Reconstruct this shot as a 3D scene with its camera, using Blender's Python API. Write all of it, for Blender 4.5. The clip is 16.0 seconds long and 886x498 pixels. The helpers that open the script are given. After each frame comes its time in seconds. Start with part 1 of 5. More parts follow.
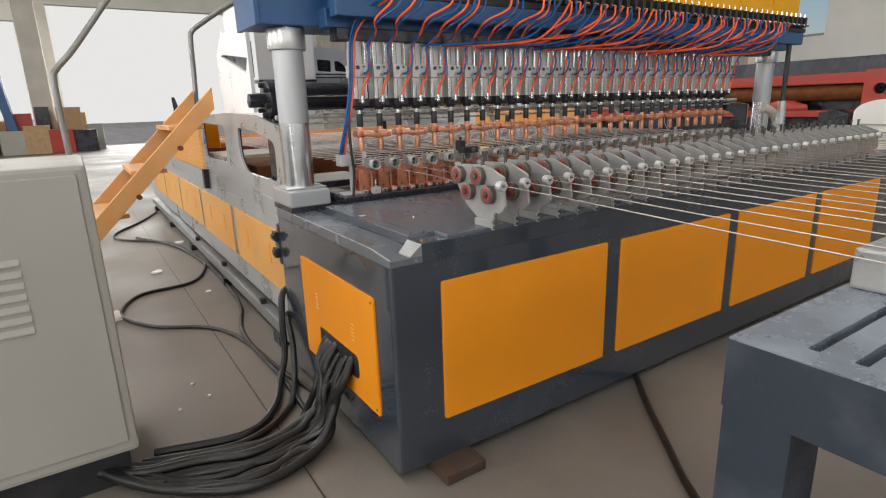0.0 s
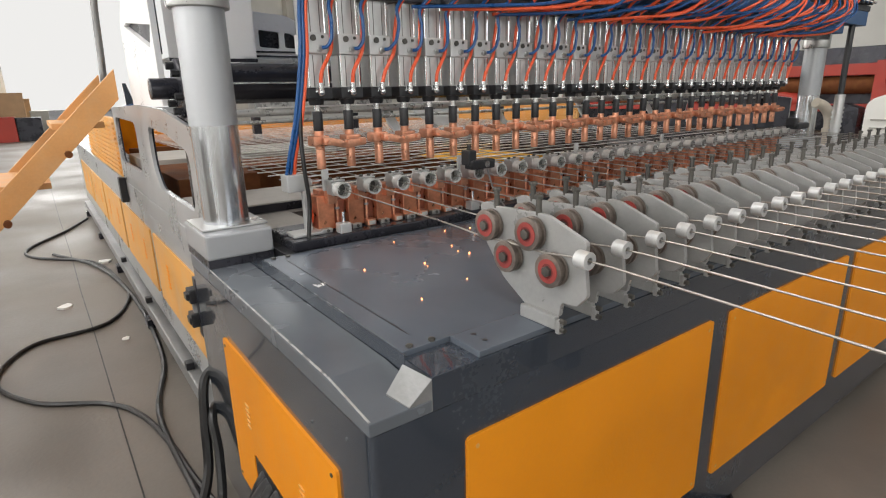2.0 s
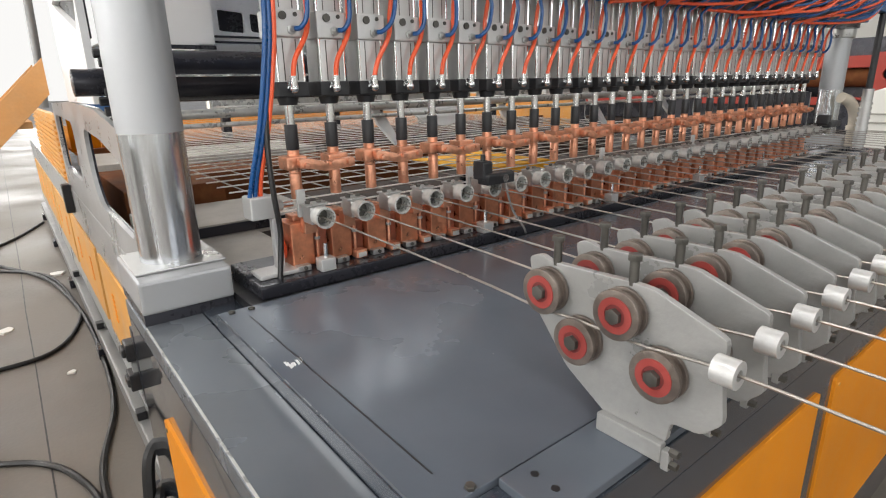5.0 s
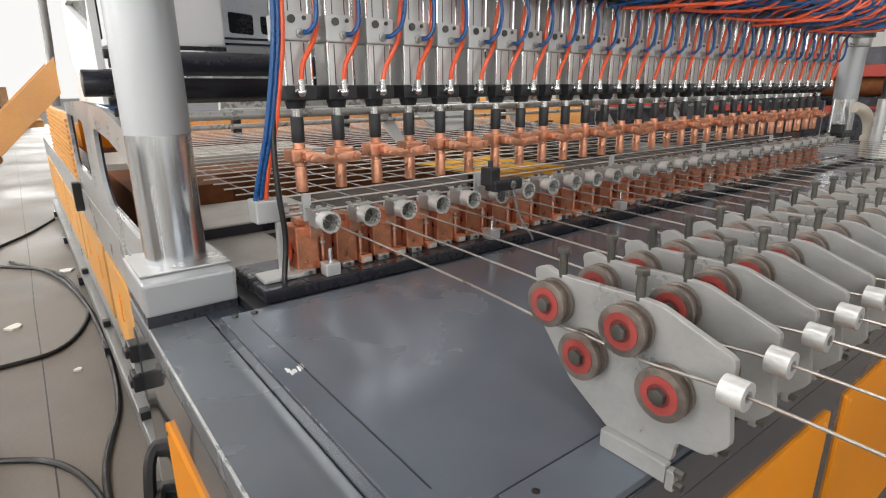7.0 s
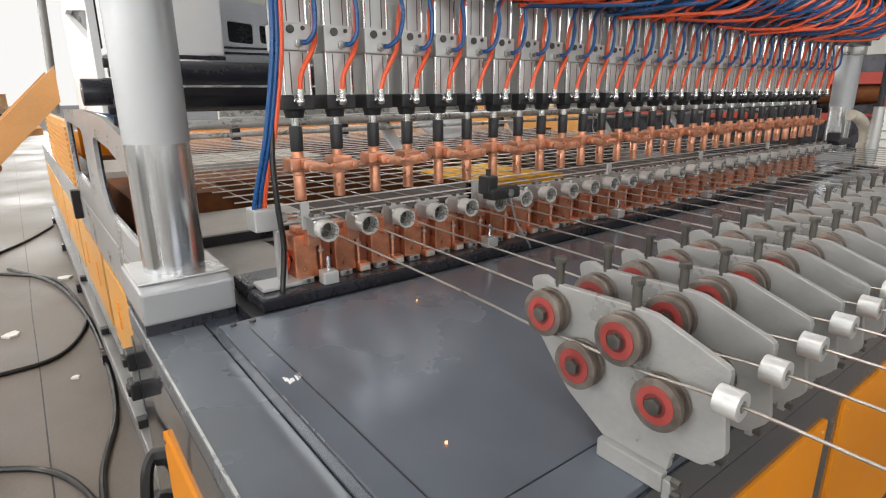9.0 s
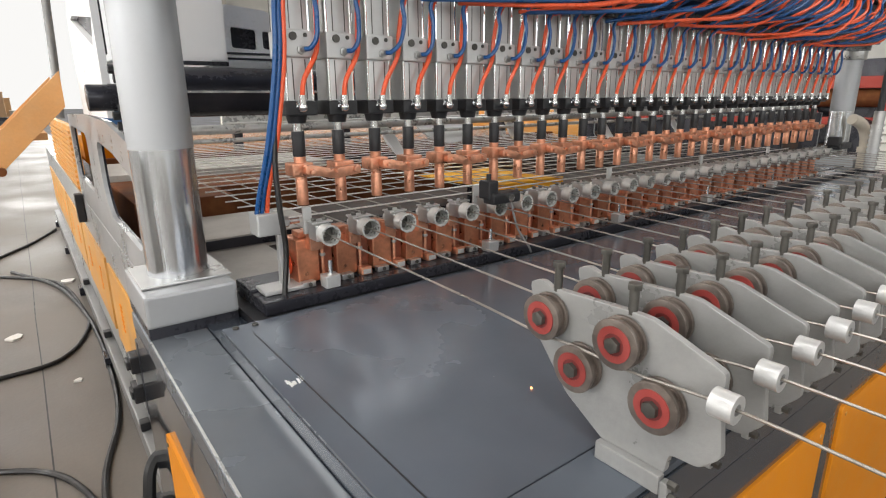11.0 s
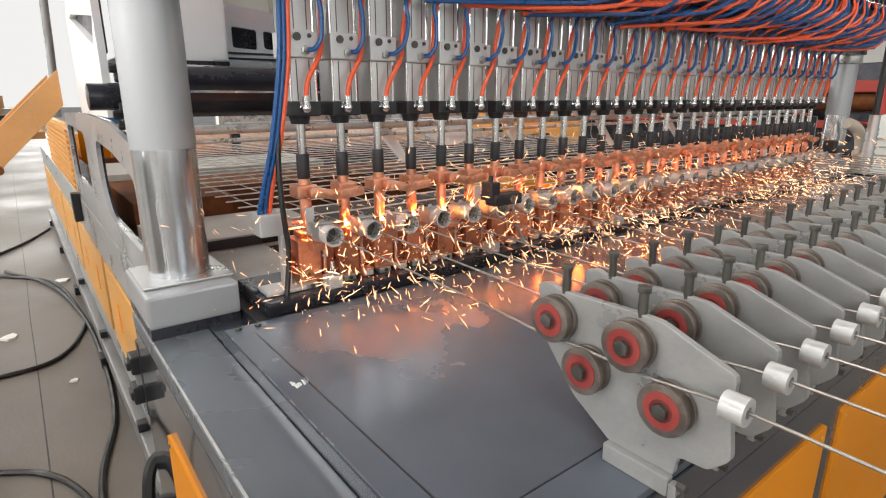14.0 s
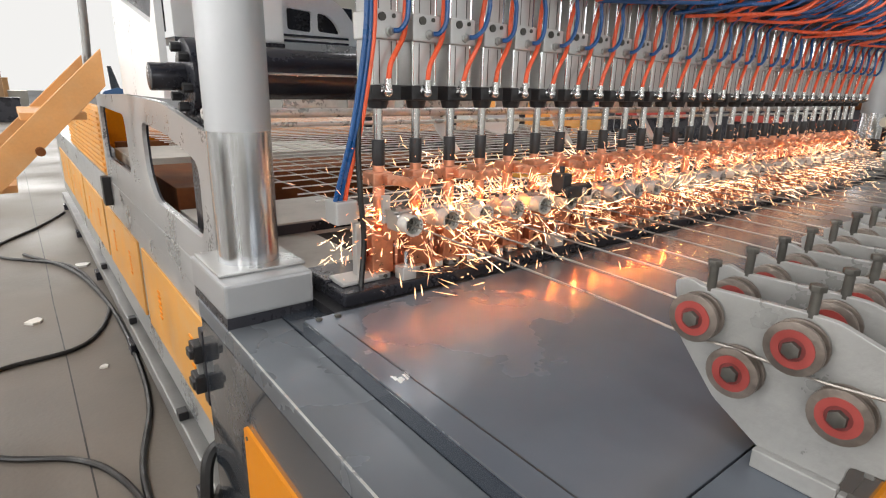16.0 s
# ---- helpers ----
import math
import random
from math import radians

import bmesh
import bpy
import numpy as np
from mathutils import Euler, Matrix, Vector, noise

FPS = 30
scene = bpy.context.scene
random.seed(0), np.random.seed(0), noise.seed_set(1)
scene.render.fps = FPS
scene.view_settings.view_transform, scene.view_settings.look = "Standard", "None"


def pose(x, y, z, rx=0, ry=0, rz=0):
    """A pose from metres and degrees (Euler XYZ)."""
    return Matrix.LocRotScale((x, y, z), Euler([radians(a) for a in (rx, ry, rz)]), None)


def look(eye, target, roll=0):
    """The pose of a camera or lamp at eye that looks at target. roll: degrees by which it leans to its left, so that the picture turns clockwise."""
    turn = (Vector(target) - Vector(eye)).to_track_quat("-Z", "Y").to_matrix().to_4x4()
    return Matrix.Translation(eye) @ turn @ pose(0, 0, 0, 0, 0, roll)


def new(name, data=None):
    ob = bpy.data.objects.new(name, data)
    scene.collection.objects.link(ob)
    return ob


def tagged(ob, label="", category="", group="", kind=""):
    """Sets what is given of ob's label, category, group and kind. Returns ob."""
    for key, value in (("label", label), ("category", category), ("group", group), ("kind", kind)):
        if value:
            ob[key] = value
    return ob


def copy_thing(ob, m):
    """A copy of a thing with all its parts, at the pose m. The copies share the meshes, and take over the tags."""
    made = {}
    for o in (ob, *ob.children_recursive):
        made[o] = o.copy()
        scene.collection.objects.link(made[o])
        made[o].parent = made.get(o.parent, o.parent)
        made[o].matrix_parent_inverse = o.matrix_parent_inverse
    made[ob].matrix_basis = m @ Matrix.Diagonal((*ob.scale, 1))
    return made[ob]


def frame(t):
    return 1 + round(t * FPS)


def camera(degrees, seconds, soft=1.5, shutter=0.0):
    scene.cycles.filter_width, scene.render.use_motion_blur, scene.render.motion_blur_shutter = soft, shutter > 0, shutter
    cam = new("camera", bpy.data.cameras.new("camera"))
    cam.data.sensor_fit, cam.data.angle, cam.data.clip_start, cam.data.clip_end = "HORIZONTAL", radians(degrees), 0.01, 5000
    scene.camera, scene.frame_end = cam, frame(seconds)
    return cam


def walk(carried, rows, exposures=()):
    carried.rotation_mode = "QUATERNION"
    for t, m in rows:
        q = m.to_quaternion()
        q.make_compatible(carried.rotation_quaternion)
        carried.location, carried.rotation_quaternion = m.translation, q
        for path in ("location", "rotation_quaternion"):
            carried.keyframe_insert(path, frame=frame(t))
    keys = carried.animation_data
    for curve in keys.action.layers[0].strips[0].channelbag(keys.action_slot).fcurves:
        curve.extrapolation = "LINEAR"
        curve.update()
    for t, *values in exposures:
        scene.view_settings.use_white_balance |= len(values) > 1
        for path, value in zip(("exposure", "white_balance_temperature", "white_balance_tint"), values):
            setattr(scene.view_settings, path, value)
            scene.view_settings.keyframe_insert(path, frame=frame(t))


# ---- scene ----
cam = camera(77.8, 16.0, soft=1.15)
PATH = [
    (0, (-0.675, -1.31, 1.142), (0.444, 0.407, 0.601), -1.8),
    (0.5, (-0.573, -1.095, 1.147), (0.578, 0.6, 0.603), -0.7),
    (1, (-0.491, -0.902, 1.162), (0.727, 0.742, 0.605), -1.2),
    (1.5, (-0.381, -0.736, 1.159), (0.826, 0.912, 0.589), -1.9),
    (2, (-0.296, -0.588, 1.154), (0.902, 1.061, 0.572), -1.3),
    (2.5, (-0.235, -0.457, 1.162), (0.997, 1.162, 0.569), -0.6),
    (3, (-0.212, -0.346, 1.164), (1.116, 1.191, 0.559), -0.2),
    (3.5, (-0.2, -0.302, 1.162), (1.158, 1.206, 0.547), -0.6),
    (4, (-0.194, -0.276, 1.16), (1.171, 1.221, 0.536), -0.9),
    (4.5, (-0.167, -0.265, 1.162), (1.163, 1.267, 0.545), -1.2),
    (5, (-0.138, -0.267, 1.164), (1.111, 1.333, 0.552), -1.2),
    (7.5, (-0.127, -0.26, 1.171), (1.101, 1.362, 0.572), -0.4),
    (8, (-0.129, -0.262, 1.173), (1.102, 1.361, 0.584), -0.4),
    (8.5, (-0.128, -0.264, 1.174), (1.105, 1.36, 0.594), -0.4),
    (9, (-0.127, -0.264, 1.174), (1.108, 1.359, 0.596), -0.4),
    (11.5, (-0.131, -0.273, 1.179), (1.1, 1.358, 0.616), -0.4),
    (12, (-0.129, -0.273, 1.178), (1.105, 1.357, 0.617), -0.3),
    (12.5, (-0.127, -0.272, 1.179), (1.109, 1.355, 0.615), -0.4),
    (13, (-0.133, -0.27, 1.179), (1.11, 1.351, 0.614), -0.3),
    (13.5, (-0.139, -0.267, 1.18), (1.108, 1.353, 0.617), -0.1),
    (14, (-0.144, -0.262, 1.18), (1.105, 1.357, 0.617), -0.0),
    (14.5, (-0.148, -0.255, 1.179), (1.105, 1.357, 0.611), 0.1),
    (15, (-0.159, -0.241, 1.177), (1.101, 1.361, 0.593), 0.4),
    (15.5, (-0.207, -0.198, 1.172), (1.058, 1.4, 0.59), 1.2),
    (16, (-0.25, -0.137, 1.167), (0.994, 1.473, 0.575), 1.2),
]
walk(cam, [(t, look(eye, target, roll)) for t, eye, target, roll in PATH],
     exposures=((0.0, -0.48), (1.5, -0.42), (3.0, -0.28), (5.0, -0.22), (5.3, -0.221), (5.65, -0.321), (6.0, -0.302), (6.5, -0.223), (7.4, -0.224), (7.75, -0.325), (8.1, -0.306), (8.6, -0.227), (9.5, -0.228), (9.85, -0.329), (10.2, -0.309), (10.7, -0.23), (11.6, -0.232), (11.95, -0.333), (12.3, -0.313), (12.8, -0.234), (13.7, -0.236), (14.05, -0.336), (14.4, -0.317), (14.9, -0.238), (15.7, -0.24), (16.0, -0.32)))

# ---- world and light ----
world = bpy.data.worlds.new("sky_world")
scene.world = world
world.use_nodes = True
_nt = world.node_tree
_sky = _nt.nodes.new("ShaderNodeTexSky")
_sky.sky_type, _sky.sun_disc = "NISHITA", False
_sky.sun_elevation, _sky.sun_rotation = radians(42), radians(-12)
_nt.links.new(_sky.outputs[0], _nt.nodes["Background"].inputs[0])
_nt.nodes["Background"].inputs[1].default_value = 0.12

W = 3.82         # width of the machine along x
N, X0, P = 30, 0.333, 0.0918   # welding lines: count, first x, pitch


def area_lamp(name, eye, target, sx, sy, power, colour):
    d = bpy.data.lights.new(name, "AREA")
    d.shape, d.size, d.size_y, d.energy, d.color = "RECTANGLE", sx, sy, power, colour
    ob = new(name, d)
    ob.matrix_world = look(eye, target)
    return ob


sun_data = bpy.data.lights.new("sun", "SUN")
sun_data.energy, sun_data.angle, sun_data.color = 0.8, radians(12), (1.0, 0.95, 0.87)
sun = new("sun", sun_data)
sun.matrix_world = look((0, 0, 0), (0.21, -0.98, -0.9))
for i, y in enumerate((-4.5, 2.0, 8.5, 15.0)):
    area_lamp("skylight_lamp", (-3.0, y, 6.9), (-3.0, y, 0), 2.2, 4.5, 270, (1.0, 0.98, 0.95))
    area_lamp("skylight_lamp", (6.0, y, 6.9), (6.0, y, 0), 2.2, 4.5, 170, (1.0, 0.98, 0.95))
for y in (-5.0, 1.0, 7.0, 13.0):
    area_lamp("window_fill_lamp", (-7.85, y, 3.0), (0, y, 1.0), 3.6, 2.6, 290, (1.0, 0.975, 0.95))
# unseen south end: lamps added to fill the front faces, weaker to the east
for x, power in ((-5.0, 150), (0.5, 115), (6.0, 60)):
    area_lamp("window_fill_lamp", (x, -8.9, 3.1), (x * 0.5, 0, 1.0), 3.6, 2.6, power, (1.0, 0.975, 0.95))
area_lamp("doorway_lamp", (2.0, 23.7, 2.4), (1.5, 0, 0.6), 9.0, 4.4, 900, (1.0, 0.98, 0.95))


# ---- materials ----
def material(name, colour, rough=0.5, metal=0.0, vary=0.12, scale=6.0, bump=0.02, dirt=0.0, dirt_colour=(0.1, 0.09, 0.08),
             fine=120.0, coat=0.0, rvary=0.12, random_tint=0.0, stretch=(1, 1, 1)):
    """Painted, metal or mineral surface with two scales of variation, worn patches and a fine relief."""
    m = bpy.data.materials.new(name)
    m.use_nodes = True
    nt = m.node_tree
    n, ln = nt.nodes, nt.links
    b = n["Principled BSDF"]
    tc = n.new("ShaderNodeTexCoord")
    big = n.new("ShaderNodeTexNoise")
    big.inputs["Scale"].default_value, big.inputs["Detail"].default_value = scale, 6
    small = n.new("ShaderNodeTexNoise")
    small.inputs["Scale"].default_value, small.inputs["Detail"].default_value = fine, 4
    mp = n.new("ShaderNodeMapping")
    mp.inputs["Scale"].default_value = stretch
    ln.new(tc.outputs["Object"], mp.inputs["Vector"])
    for x in (big, small):
        ln.new(mp.outputs[0], x.inputs["Vector"])
    mix = n.new("ShaderNodeMixRGB")
    mix.blend_type = "MULTIPLY"
    mix.inputs[0].default_value = 1.0
    mix.inputs[1].default_value = (*colour, 1)
    ramp = n.new("ShaderNodeMapRange")
    ramp.inputs[1].default_value, ramp.inputs[2].default_value = 0.3, 0.7
    ramp.inputs[3].default_value, ramp.inputs[4].default_value = 1 - vary, 1 + vary
    add = n.new("ShaderNodeMath")
    add.operation = "MULTIPLY_ADD"
    add.inputs[1].default_value, add.inputs[2].default_value = 0.3, -0.15
    ln.new(small.outputs[0], add.inputs[0])
    sm = n.new("ShaderNodeMath")
    ln.new(big.outputs[0], sm.inputs[0])
    ln.new(add.outputs[0], sm.inputs[1])
    ln.new(sm.outputs[0], ramp.inputs[0])
    ln.new(ramp.outputs[0], mix.inputs[2])
    out = mix.outputs[0]
    if random_tint:
        oi = n.new("ShaderNodeObjectInfo")
        rr = n.new("ShaderNodeMapRange")
        rr.inputs[3].default_value, rr.inputs[4].default_value = 1 - random_tint, 1 + random_tint
        ln.new(oi.outputs["Random"], rr.inputs[0])
        m3 = n.new("ShaderNodeMixRGB")
        m3.blend_type = "MULTIPLY"
        m3.inputs[0].default_value = 1.0
        ln.new(out, m3.inputs[1])
        ln.new(rr.outputs[0], m3.inputs[2])
        out = m3.outputs[0]
    if dirt:
        wear = n.new("ShaderNodeTexNoise")
        wear.inputs["Scale"].default_value, wear.inputs["Detail"].default_value = scale * 1.6, 5
        wear.inputs["Roughness"].default_value = 0.55
        ln.new(tc.outputs["Object"], wear.inputs["Vector"])
        wr = n.new("ShaderNodeMapRange")
        wr.inputs[1].default_value, wr.inputs[2].default_value = 0.45, 0.80
        wr.inputs[4].default_value = dirt
        ln.new(wear.outputs[0], wr.inputs[0])
        m2 = n.new("ShaderNodeMixRGB")
        m2.inputs[2].default_value = (*dirt_colour, 1)
        ln.new(wr.outputs[0], m2.inputs[0])
        ln.new(out, m2.inputs[1])
        out = m2.outputs[0]
    ln.new(out, b.inputs["Base Color"])
    b.inputs["Metallic"].default_value = metal
    rg = n.new("ShaderNodeMapRange")
    rg.inputs[1].default_value, rg.inputs[2].default_value = 0.3, 0.7
    rg.inputs[3].default_value, rg.inputs[4].default_value = max(0.03, rough - rvary), min(1, rough + rvary)
    ln.new(sm.outputs[0], rg.inputs[0])
    ln.new(rg.outputs[0], b.inputs["Roughness"])
    b.inputs["Coat Weight"].default_value = coat
    if bump:
        bp = n.new("ShaderNodeBump")
        bp.inputs["Strength"].default_value, bp.inputs["Distance"].default_value = 0.35, bump * 0.05
        ln.new(small.outputs[0], bp.inputs["Height"])
        ln.new(bp.outputs[0], b.inputs["Normal"])
    return m


def glow(name, colour, strength):
    m = bpy.data.materials.new(name)
    m.use_nodes = True
    nt = m.node_tree
    e = nt.nodes.new("ShaderNodeEmission")
    e.inputs[0].default_value, e.inputs[1].default_value = (*colour, 1), strength
    nt.links.new(e.outputs[0], nt.nodes["Material Output"].inputs[0])
    return m


def milky_sheet(name, colour):
    """White sheet made translucent, so that light from behind brightens it."""
    m = bpy.data.materials.new(name)
    m.use_nodes = True
    nt = m.node_tree
    d, t, mx = nt.nodes.new("ShaderNodeBsdfDiffuse"), nt.nodes.new("ShaderNodeBsdfTranslucent"), nt.nodes.new("ShaderNodeMixShader")
    tex, ramp = nt.nodes.new("ShaderNodeTexNoise"), nt.nodes.new("ShaderNodeMapRange")
    tex.inputs["Scale"].default_value = 7.0
    ramp.inputs[3].default_value, ramp.inputs[4].default_value = 0.74, 0.84
    nt.links.new(tex.outputs[0], ramp.inputs[0])
    nt.links.new(ramp.outputs[0], mx.inputs[0])
    d.inputs[0].default_value = t.inputs[0].default_value = (*colour, 1)
    nt.links.new(d.outputs[0], mx.inputs[1])
    nt.links.new(t.outputs[0], mx.inputs[2])
    nt.links.new(mx.outputs[0], nt.nodes["Material Output"].inputs[0])
    return m


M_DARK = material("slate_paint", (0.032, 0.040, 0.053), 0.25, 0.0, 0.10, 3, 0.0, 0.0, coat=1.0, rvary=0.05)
# bed and rim lighter than the slate: reflected skylight put into the colour
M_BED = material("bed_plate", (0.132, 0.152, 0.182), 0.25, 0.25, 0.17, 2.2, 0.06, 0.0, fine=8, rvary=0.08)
M_RIMTOP = material("sky_sheen_rim_paint", (0.150, 0.166, 0.186), 0.27, 0.25, 0.15, 2.5, 0.05, 0.3, (0.20, 0.20, 0.20), fine=9, rvary=0.08)
M_ORANGE = material("orange_enamel", (0.80, 0.275, 0.002), 0.60, 0.0, 0.05, 5, 0.02, 0.10, (0.5, 0.2, 0.02))
M_ORANGE_DECK = material("matt_orange_deck", (0.46, 0.155, 0.003), 0.9, 0.0, 0.20, 3, 0.02, 0.3, (0.28, 0.09, 0.01))
M_ORANGE_DECK.node_tree.nodes["Principled BSDF"].inputs["Specular IOR Level"].default_value = 0.08
# paler orange: bright light on the rear side put into the colour
M_ORANGE_PALE = material("pale_lit_orange_paint", (0.70, 0.34, 0.075), 0.5, 0.0, 0.10, 5, 0.02, 0.6, (0.60, 0.42, 0.22))
M_STEEL = material("machined_steel", (0.52, 0.52, 0.51), 0.36, 0.85, 0.12, 9, 0.03, 0.15, (0.3, 0.29, 0.27))
M_CHROME = material("chromed_steel", (0.72, 0.73, 0.74), 0.16, 1.0, 0.05, 6, 0.0, 0, rvary=0.06)
M_COLUMN = material("column_chrome", (0.60, 0.62, 0.64), 0.20, 0.95, 0.14, 30, 0.0, 0.0, rvary=0.10, stretch=(1, 1, 0.04))
M_SLEEVE = material("satin_column_paint", (0.44, 0.45, 0.46), 0.46, 0.5, 0.05, 5, 0.0, 0.0)
M_PLATE = material("grey_plate_paint", (0.305, 0.303, 0.293), 0.38, 0.25, 0.10, 18, 0.04, 0.25, (0.27, 0.27, 0.26), random_tint=0.08)
M_ALU = material("aluminium", (0.56, 0.56, 0.55), 0.40, 0.55, 0.07, 12, 0.003, random_tint=0.06)
M_WHITE = material("white_steel_paint", (0.90, 0.90, 0.89), 0.35, 0.0, 0.05, 4, 0.02, 0.15, (0.5, 0.49, 0.46))
M_SHEET = milky_sheet("backlit_white_sheet", (0.92, 0.92, 0.92))
M_CROSS = material("dusty_cross_plate", (0.46, 0.43, 0.39), 0.6, 0.1, 0.14, 7, 0.03, 0.4, (0.30, 0.27, 0.24))
M_SILVER = material("silver_paint", (0.47, 0.48, 0.485), 0.35, 0.55, 0.10, 5, 0.0, 0.1, (0.38, 0.38, 0.38))
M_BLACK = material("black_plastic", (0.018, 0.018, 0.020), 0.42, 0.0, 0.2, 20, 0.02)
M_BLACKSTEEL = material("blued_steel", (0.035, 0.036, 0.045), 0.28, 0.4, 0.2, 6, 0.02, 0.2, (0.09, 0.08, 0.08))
M_RUBBER = material("black_rubber", (0.008, 0.0075, 0.0075), 0.42, 0.0, 0.25, 14, 0.04, 0.3, (0.018, 0.016, 0.015))
# steps' orange as washed out by glare, painted into the colour
M_STEP = material("washed_orange_steps", (0.62, 0.30, 0.10), 0.55, 0.0, 0.12, 5, 0.02, 0.4, (0.55, 0.40, 0.24))
M_UNDER = material("dark_brown_under_tray", (0.055, 0.045, 0.04), 0.55, 0.2, 0.3, 7, 0.04, 0.5, (0.16, 0.07, 0.03))
M_COPPER = material("copper", (0.62, 0.255, 0.14), 0.36, 0.75, 0.26, 25, 0.06, 0.5, (0.34, 0.13, 0.08), random_tint=0.22)
M_COPPER_LIGHT = material("bright_copper", (0.69, 0.335, 0.21), 0.38, 0.8, 0.22, 30, 0.08, 0.5, (0.42, 0.2, 0.12), random_tint=0.14)
M_COPPER_DARK = material("dark_red_copper", (0.42, 0.15, 0.09), 0.42, 0.65, 0.30, 22, 0.06, 0.5, (0.20, 0.07, 0.045), random_tint=0.30)
M_RED_DARK = material("shaded_red_recess", (0.14, 0.022, 0.020), 0.5, 0.0, 0.2, 40, 0.03)
M_RED = material("red_wheel_face", (0.285, 0.043, 0.036), 0.45, 0.0, 0.15, 40, 0.03, 0.3, (0.25, 0.05, 0.04), random_tint=0.12)
M_RIM = material("worn_wheel_steel", (0.22, 0.185, 0.16), 0.4, 0.7, 0.2, 30, 0.05, 0.4, (0.11, 0.085, 0.07))
M_BOLT = material("dark_bolt", (0.10, 0.095, 0.085), 0.45, 0.7, 0.2, 40, 0.03, random_tint=0.2)
M_EYE = material("pale_cast_steel", (0.40, 0.40, 0.385), 0.42, 0.3, 0.12, 40, 0.05, random_tint=0.08)
M_NOZZLE = material("pale_nozzle_steel", (0.52, 0.52, 0.51), 0.36, 0.35, 0.12, 40, 0.04, random_tint=0.06)
M_WIRE = material("bright_wire", (0.37, 0.34, 0.305), 0.38, 0.75, 0.18, 9, 0.02)
M_MESH = material("mesh_wire", (0.88, 0.86, 0.83), 0.38, 0.4, 0.2, 9, 0.02)
M_HOSE_RED = material("orange_red_hose", (0.82, 0.115, 0.04), 0.32, 0.0, 0.06, 9, 0.0)
M_HOSE_BLUE = material("blue_hose", (0.012, 0.080, 0.25), 0.30, 0.0, 0.08, 9, 0.0)
M_BLUE = material("blue_beam_paint", (0.025, 0.085, 0.21), 0.4, 0.0, 0.12, 4, 0.02, 0.2, (0.05, 0.1, 0.17))
M_YELLOW = material("yellow_sheet", (0.82, 0.40, 0.01), 0.75, 0.0, 0.07, 5, 0.01)
M_CABINET = material("cabinet_grey_enamel", (0.33, 0.32, 0.285), 0.45, 0.0, 0.04, 3, 0.02, 0.1, (0.33, 0.32, 0.29))
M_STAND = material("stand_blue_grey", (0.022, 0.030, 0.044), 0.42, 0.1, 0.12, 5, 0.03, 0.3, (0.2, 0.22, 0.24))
# paler than the legs: the top's sheen is painted in, besides its wear
M_STANDTOP = material("worn_sheen_stand_top", (0.25, 0.285, 0.335), 0.32, 0.3, 0.15, 9, 0.0, 0.45, (0.13, 0.15, 0.18))
M_CAST = material("cast_light_steel", (0.63, 0.63, 0.605), 0.33, 0.5, 0.14, 30, 0.02, random_tint=0.08)
M_RAIL = material("worn_grey_steel", (0.24, 0.24, 0.235), 0.42, 0.4, 0.15, 8, 0.03, 0.3, (0.36, 0.35, 0.33))
M_BROWN = material("rusty_brown_steel", (0.14, 0.050, 0.020), 0.85, 0.1, 0.25, 7, 0.04, 0.3, (0.32, 0.15, 0.05))
for _m in (M_BROWN, M_UNDER):
    _m.node_tree.nodes["Principled BSDF"].inputs["Specular IOR Level"].default_value = 0.12
M_MACHRED = material("red_machine_paint", (0.36, 0.035, 0.02), 0.42, 0.0, 0.1, 3, 0.02, 0.2, (0.3, 0.03, 0.02))
M_WALL = material("hall_wall_plaster", (0.72, 0.71, 0.67), 0.85, 0.0, 0.06, 1.2, 0.05, 0.2, (0.5, 0.48, 0.44))
M_PILLAR = material("concrete_pillar", (0.55, 0.52, 0.46), 0.85, 0.0, 0.1, 2.0, 0.05, 0.2, (0.4, 0.37, 0.32))
M_CEIL = material("ceiling_sheet", (0.6, 0.6, 0.6), 0.7, 0.0, 0.05, 1.0, 0.0)
M_PIPE = material("beige_plastic", (0.62, 0.55, 0.45), 0.45, 0.0, 0.10, 12, 0.02)
M_PAPER = material("paper_scrap", (0.75, 0.74, 0.70), 0.8, 0.0, 0.05, 9, 0.02)
M_WOOD = material("crate_wood", (0.42, 0.27, 0.14), 0.7, 0.0, 0.15, 9, 0.04)
M_CARD = material("cardboard", (0.38, 0.24, 0.13), 0.8, 0.0, 0.1, 6, 0.02)
M_SPARK = glow("white_hot_spark", (1.0, 0.52, 0.25), 4.5)
M_SPARK_RED = glow("orange_hot_spark", (1.0, 0.25, 0.08), 4.0)
M_OUTSIDE = glow("bright_outdoor_sky", (1.0, 0.99, 0.97), 1.12)


def floor_material():
    m = material("worn_concrete_floor", (0.158, 0.139, 0.118), 0.50, 0.0, 0.20, 1.1, 0.05, 0.6, (0.100, 0.087, 0.074), fine=60, rvary=0.16)
    return m


M_FLOOR = floor_material()


# ---- building helpers ----
def finish(bm, name, mat, smooth=None):
    me = bpy.data.meshes.new(name)
    if smooth:
        for f in bm.faces:
            f.smooth = True
    bm.normal_update()
    bm.to_mesh(me)
    bm.free()
    for x in (mat if isinstance(mat, (list, tuple)) else [mat]):
        me.materials.append(x)
    if smooth:
        me.set_sharp_from_angle(angle=radians(38))
    return me


def part(name, bm, mat, parent, label="", smooth=True, at=None):
    ob = new(name, finish(bm, name, mat, smooth))
    if at is not None:
        ob.matrix_basis = at
    if parent is not None:
        ob.parent = parent
    if label:
        tagged(ob, label)
    return ob


